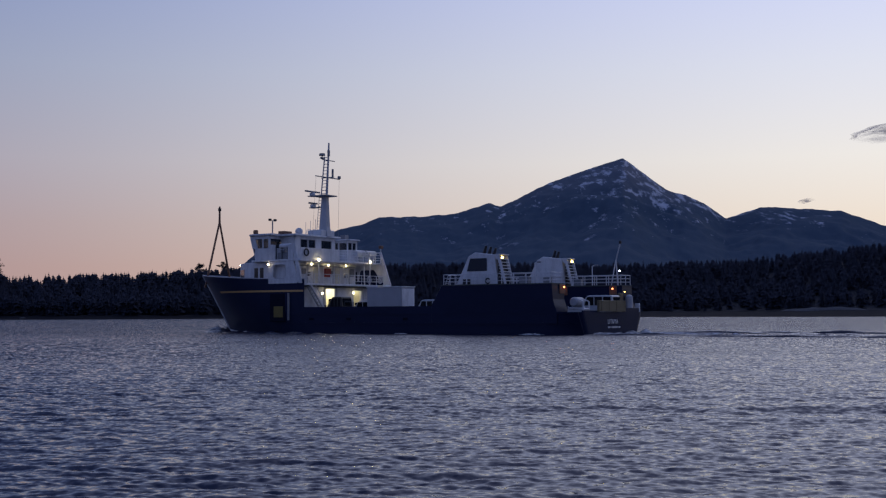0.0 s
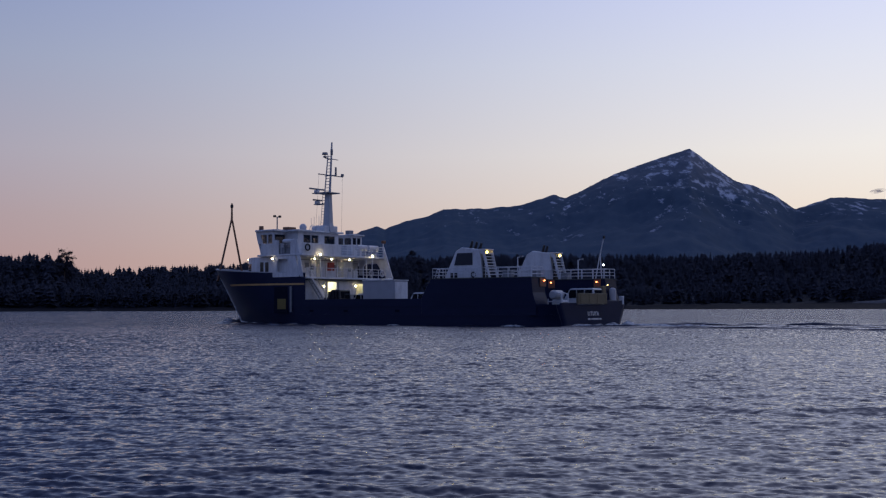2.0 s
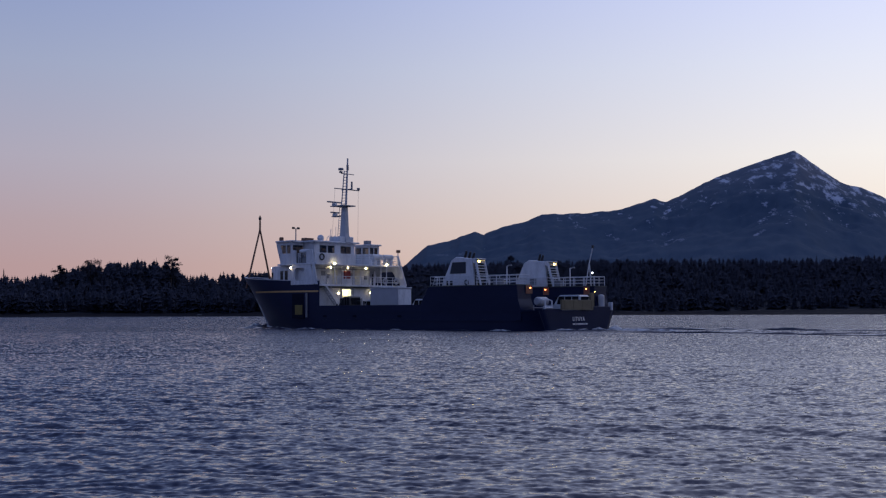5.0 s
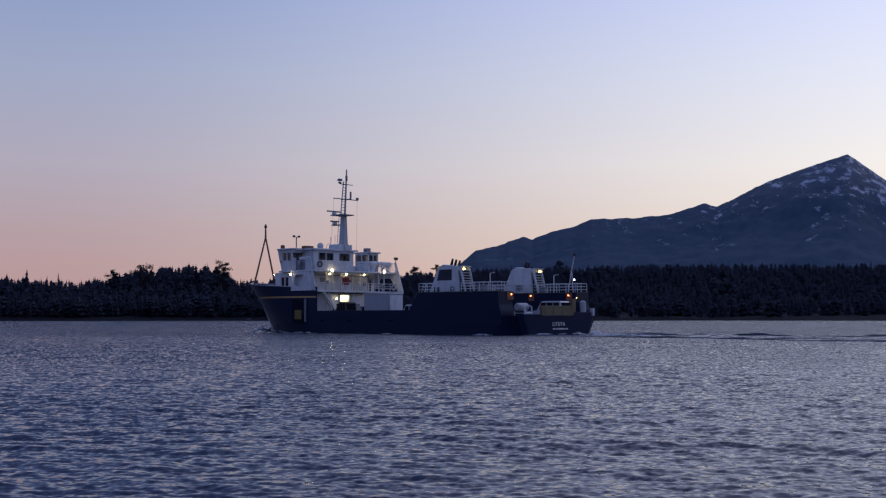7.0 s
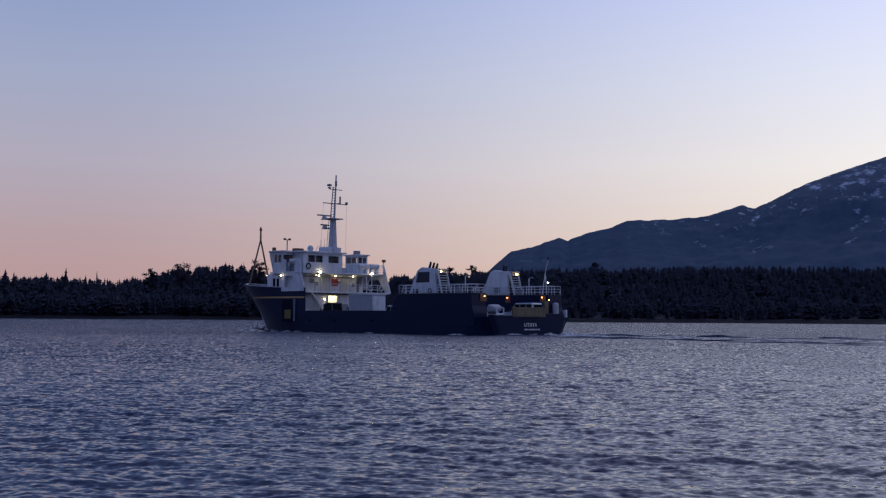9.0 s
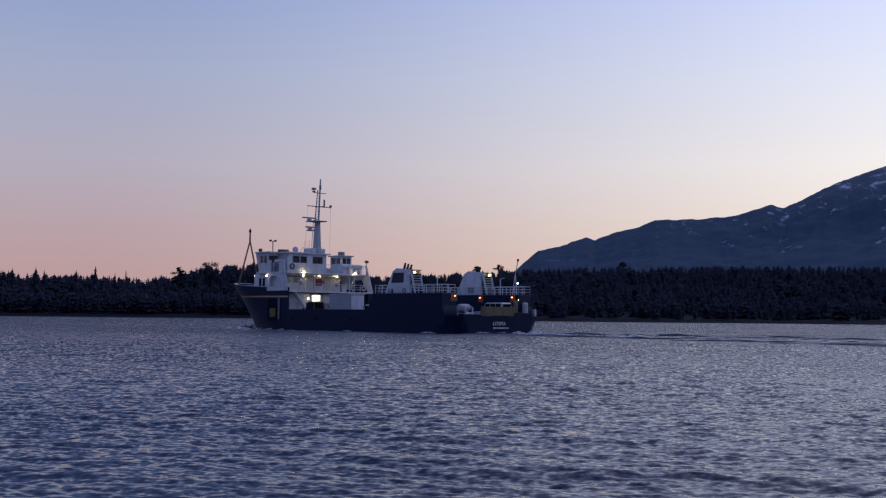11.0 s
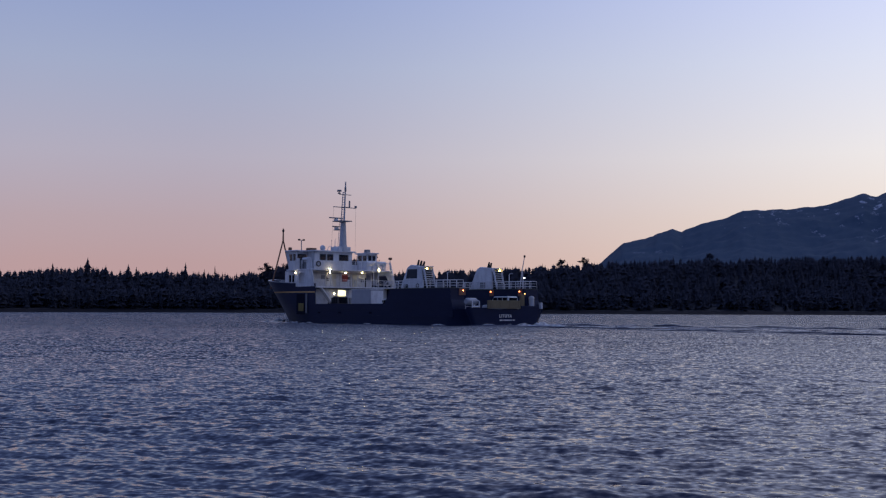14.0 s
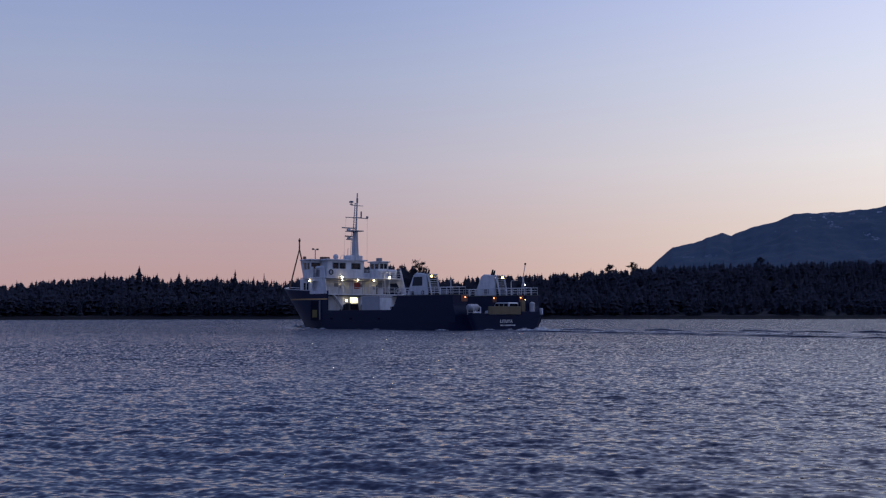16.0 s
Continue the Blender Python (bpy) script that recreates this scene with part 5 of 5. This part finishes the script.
def build_bow_wave():
    """White water that the hull carries along: rolls beside the stem, a line down the side, churn at the stern."""
    bw = tagged(new("bow_wave"), "low roll of white water along the hull", "wave", "wake")
    rng = random.Random(5)

    def lump(parent, cx, cy, lx, ly, h, turn, m=None, seed=0, name="foam"):
        n = 14
        bm = bmesh.new()
        g = [[None] * (n + 1) for _ in range(n + 1)]
        for i in range(n + 1):
            for j in range(n + 1):
                u, v = i / n * 2 - 1, j / n * 2 - 1
                r = math.hypot(u, v)
                e = max(0.0, 1 - r) ** 0.8
                nz = noise.noise(Vector((u * 2.4 + seed * 7.1, v * 2.4, 0.3))) * 0.5 + noise.noise(Vector((u * 6, v * 6 + seed * 3, 1.7))) * 0.35
                x, y = u * lx, v * ly
                g[i][j] = bm.verts.new((cx + x * math.cos(turn) - y * math.sin(turn), cy + x * math.sin(turn) + y * math.cos(turn), -0.10 + (h + 0.10) * e * (1 + nz) - (0.12 if r > 0.97 else 0)))
        for i in range(n):
            for j in range(n):
                bm.faces.new((g[i][j], g[i + 1][j], g[i + 1][j + 1], g[i][j + 1]))
        return part(name, bm, m or M_FOAM, parent, smooth=True)

    k = 0
    for s in (1, -1):
        lump(bw, 22.4, 1.3 * s, 3.4, 1.2, 0.62, -0.35 * s, M_WATER, k, "swell")
        for x, h in ((21.4, 0.34), (19.6, 0.26), (16.6, 0.14), (13.0, 0.12), (9.2, 0.20), (6.0, 0.16), (2.0, 0.10), (-3.0, 0.10), (-8.0, 0.12), (-13.0, 0.09), (-18.0, 0.12), (-23.0, 0.16)):
            k += 1
            y = float(hull_half(np.array(x), np.array(0.0))) + 0.25
            lump(bw, x + rng.uniform(-0.5, 0.5), s * y, rng.uniform(1.2, 2.6), rng.uniform(0.25, 0.5), h, -0.25 * s if x > 8 else 0, M_FOAM if x > 17 or x < -20 or k % 3 == 0 else M_WATER, k,
                 "foam" if x > 17 or x < -20 or k % 3 == 0 else "swell")
        # the roll that leaves the bow at a slant
        for q in range(7):
            k += 1
            lump(bw, 17.5 - 4.2 * q, s * (5.4 + 1.55 * q + 1.2), 4.0, 1.0, 0.26 - 0.014 * q, -0.33 * s, M_WATER, k, "swell")
    wk = tagged(new("wake"), "churned trail of water behind the stern", "wake", "wake")
    for q in range(26):
        k += 1
        x = -28.0 - 3.1 * q
        lump(wk, x, rng.uniform(-4.5, 4.5), rng.uniform(1.5, 3.5), rng.uniform(0.5, 1.3), 0.20 - 0.004 * q, rng.uniform(-0.2, 0.2), M_FOAM if q < 5 else M_WATER, k, "foam" if q < 5 else "swell")
        for s in (1, -1):
            k += 1
            if q % 2 == 0:
                lump(wk, x - 6.0, s * (6.6 + 0.5 * q) + rng.uniform(-0.8, 0.8), rng.uniform(6.0, 11.0), 0.6, (0.27 - 0.004 * q) * rng.uniform(0.65, 1.0), 0.16 * s, M_WATER, k, "swell")
    for q in range(9):
        k += 1
        lump(bw, -27.6 - 0.5 * (q % 3), -6.2 + 1.05 * q, rng.uniform(0.7, 1.2), rng.uniform(0.7, 1.1), 0.38 - 0.035 * q, rng.uniform(-0.3, 0.3), M_FOAM, k)
    return bw, wk


# ---- vehicles on the deck ----
def car(label, paint, length, width, height, group="vehicles on deck", box_back=False, cab_back=None):
    """A road vehicle: x forward, wheels on z = 0."""
    c = tagged(new("car"), label, "car", group)
    L, W, H = length, width / 2, height
    sill, belt = 0.32, H * 0.56
    low = [(L / 2, sill), (L / 2 + 0.04, sill + 0.3), (L / 2 - 0.05, belt - 0.12), (L * 0.24, belt), (-L / 2 + 0.05, belt), (-L / 2, sill + 0.35), (-L / 2 + 0.03, sill)]
    body = prism("body", low, "y", -W, W, paint, c, "", 0.06)
    back = -L / 2 + (0.12 if box_back else 0.35)
    back = cab_back if cab_back is not None else back
    cab = [(L * 0.22, belt), (L * 0.08, H - 0.06), (L * 0.02, H), (back + 0.25, H), (back + 0.1, H - 0.06), (back - 0.02, belt)]
    bm = bmesh.new()
    add_prism(bm, cab, "y", -W * 0.88, W * 0.88)
    part("cabin", bm, paint, c, "", 0.05)
    x0, x1 = L * 0.11, back + 0.18
    n = 3
    for s in (1, -1):
        for k in range(n):
            a, b = x0 + (x1 - x0) * k / n - 0.05, x0 + (x1 - x0) * (k + 1) / n + 0.05
            prism("window", [(a + (0.16 if k == 0 else 0), belt + 0.05), (a - (0.10 if k == 0 else 0), H - 0.16), (b, H - 0.16), (b, belt + 0.05)], "y", s * W * 0.885 - 0.015, s * W * 0.885 + 0.015, M_GLASS, c, "", 0)
        boxes("tail_lamp", [(-L / 2 - 0.02, -L / 2 + 0.1, s * W * 0.92 - 0.08, s * W * 0.92 + 0.08, belt - 0.4, belt - 0.1)], M_RED, c)
        boxes("headlamp", [(L / 2 - 0.08, L / 2 + 0.05, s * W * 0.75 - 0.18, s * W * 0.75 + 0.18, belt - 0.38, belt - 0.2)], M_GREY, c)
        boxes("mirror", [(L * 0.2, L * 0.2 + 0.14, s * (W + 0.1) - 0.09, s * (W + 0.1) + 0.09, belt, belt + 0.2)], M_DARK, c)
        for x in (L * 0.32, -L * 0.31):
            bm = bmesh.new()
            add_ring(bm, (x, s * (W - 0.12), 0.34), (0, 1, 0), 0.24, 0.11, 16, 7)
            w = part("wheel", bm, M_RUBBER, c, "black tyre", smooth=True)
            tubes("rim", [((x, s * (W - 0.2), 0.34), (x, s * (W - 0.05), 0.34), 0.22, 0.19, 10)], M_GREY, w)
    boxes("rear_window", [(back - 0.02, back + 0.06, -W * 0.7, W * 0.7, belt + 0.1, H - 0.18)], M_GLASS, c, "", 0)
    boxes("windscreen", [(L * 0.13, L * 0.19, -W * 0.75, W * 0.75, belt + 0.06, H - 0.2)], M_GLASS, c, "", 0)
    boxes("bumper", [(-L / 2 - 0.1, -L / 2 + 0.05, -W * 0.95, W * 0.95, 0.35, 0.58)], M_GREY, c, "", 0.03)
    return c


def box_trailer():
    t = tagged(new("trailer"), "pale grey box trailer with a white rear door", "trailer", "vehicles on deck")
    boxes("box", [(-2.5, 1.75, -1.15, 1.15, 0.75, 3.25)], M_TRAILER, t, "pale grey box body", 0.05)
    boxes("rear_door", [(-2.56, -2.5, -1.05, 1.05, 0.85, 3.1)], M_WHITE, t, "white rear door", 0.02)
    boxes("roof_edge", [(-2.58, 1.82, -1.2, 1.2, 3.25, 3.33)], M_WHITE, t, "", 0.02)
    boxes("chassis", [(-2.4, 3.4, -0.5, 0.5, 0.5, 0.72)], M_DARK, t)
    for s in (1, -1):
        for x in (-0.9, 0.1):
            bm = bmesh.new()
            add_ring(bm, (x, s * 0.95, 0.38), (0, 1, 0), 0.27, 0.12, 16, 7)
            part("wheel", bm, M_RUBBER, t, smooth=True)
        boxes("tail_lamp", [(-2.6, -2.5, s * 1.0 - 0.1, s * 1.0 + 0.1, 0.55, 0.75)], M_RED, t)
    return t


M_CAR_DARK = material("dark_car_paint", (0.02, 0.022, 0.026), 0.3, scale=2, amount=0.2)
M_CAR_PALE = material("silver_car_paint", (0.58, 0.60, 0.63), 0.35, metal=0.1, scale=2, amount=0.2)

build_hull()
for side_sign in (1, -1):
    casing = build_casing(side_sign)
    build_funnel(side_sign, casing)
build_house()
build_wheelhouse()
build_top_hamper()
build_stern()
BOW_WAVE, WAKE = build_bow_wave()
ABOARD = [
    (car("dark pickup truck parked by the ferry's bulwark", M_CAR_DARK, 5.2, 1.95, 2.4, cab_back=-0.9), pose(1.3, 5.2, DECK_Z)),
    (car("silver estate car beside a dark pickup truck", M_CAR_PALE, 4.6, 1.8, 2.0), pose(0.2, 2.4, DECK_Z)),
    (box_trailer(), pose(-4.7, 5.1, DECK_Z)),
    (car("silver estate car parked behind a box trailer", M_CAR_PALE, 4.4, 1.8, 2.0), pose(-9.4, 4.6, DECK_Z)),
    (car("silver van parked inside the stern ramp", M_CAR_PALE, 4.9, 1.95, 2.3, box_back=True), pose(-24.4, -1.6, DECK_Z)),
]


def motions():
    walk(ferry, FERRY_ROWS)
    for thing in (BOW_WAVE, WAKE):
        walk(thing, FERRY_ROWS)
    for thing, place in ABOARD:
        walk(thing, [(t, m @ place) for t, m in FERRY_ROWS])
    walk(WATER, [(0, pose(2.5, 5.0, 0)), (16, pose(-2.5, -8.0, 0))])


motions()
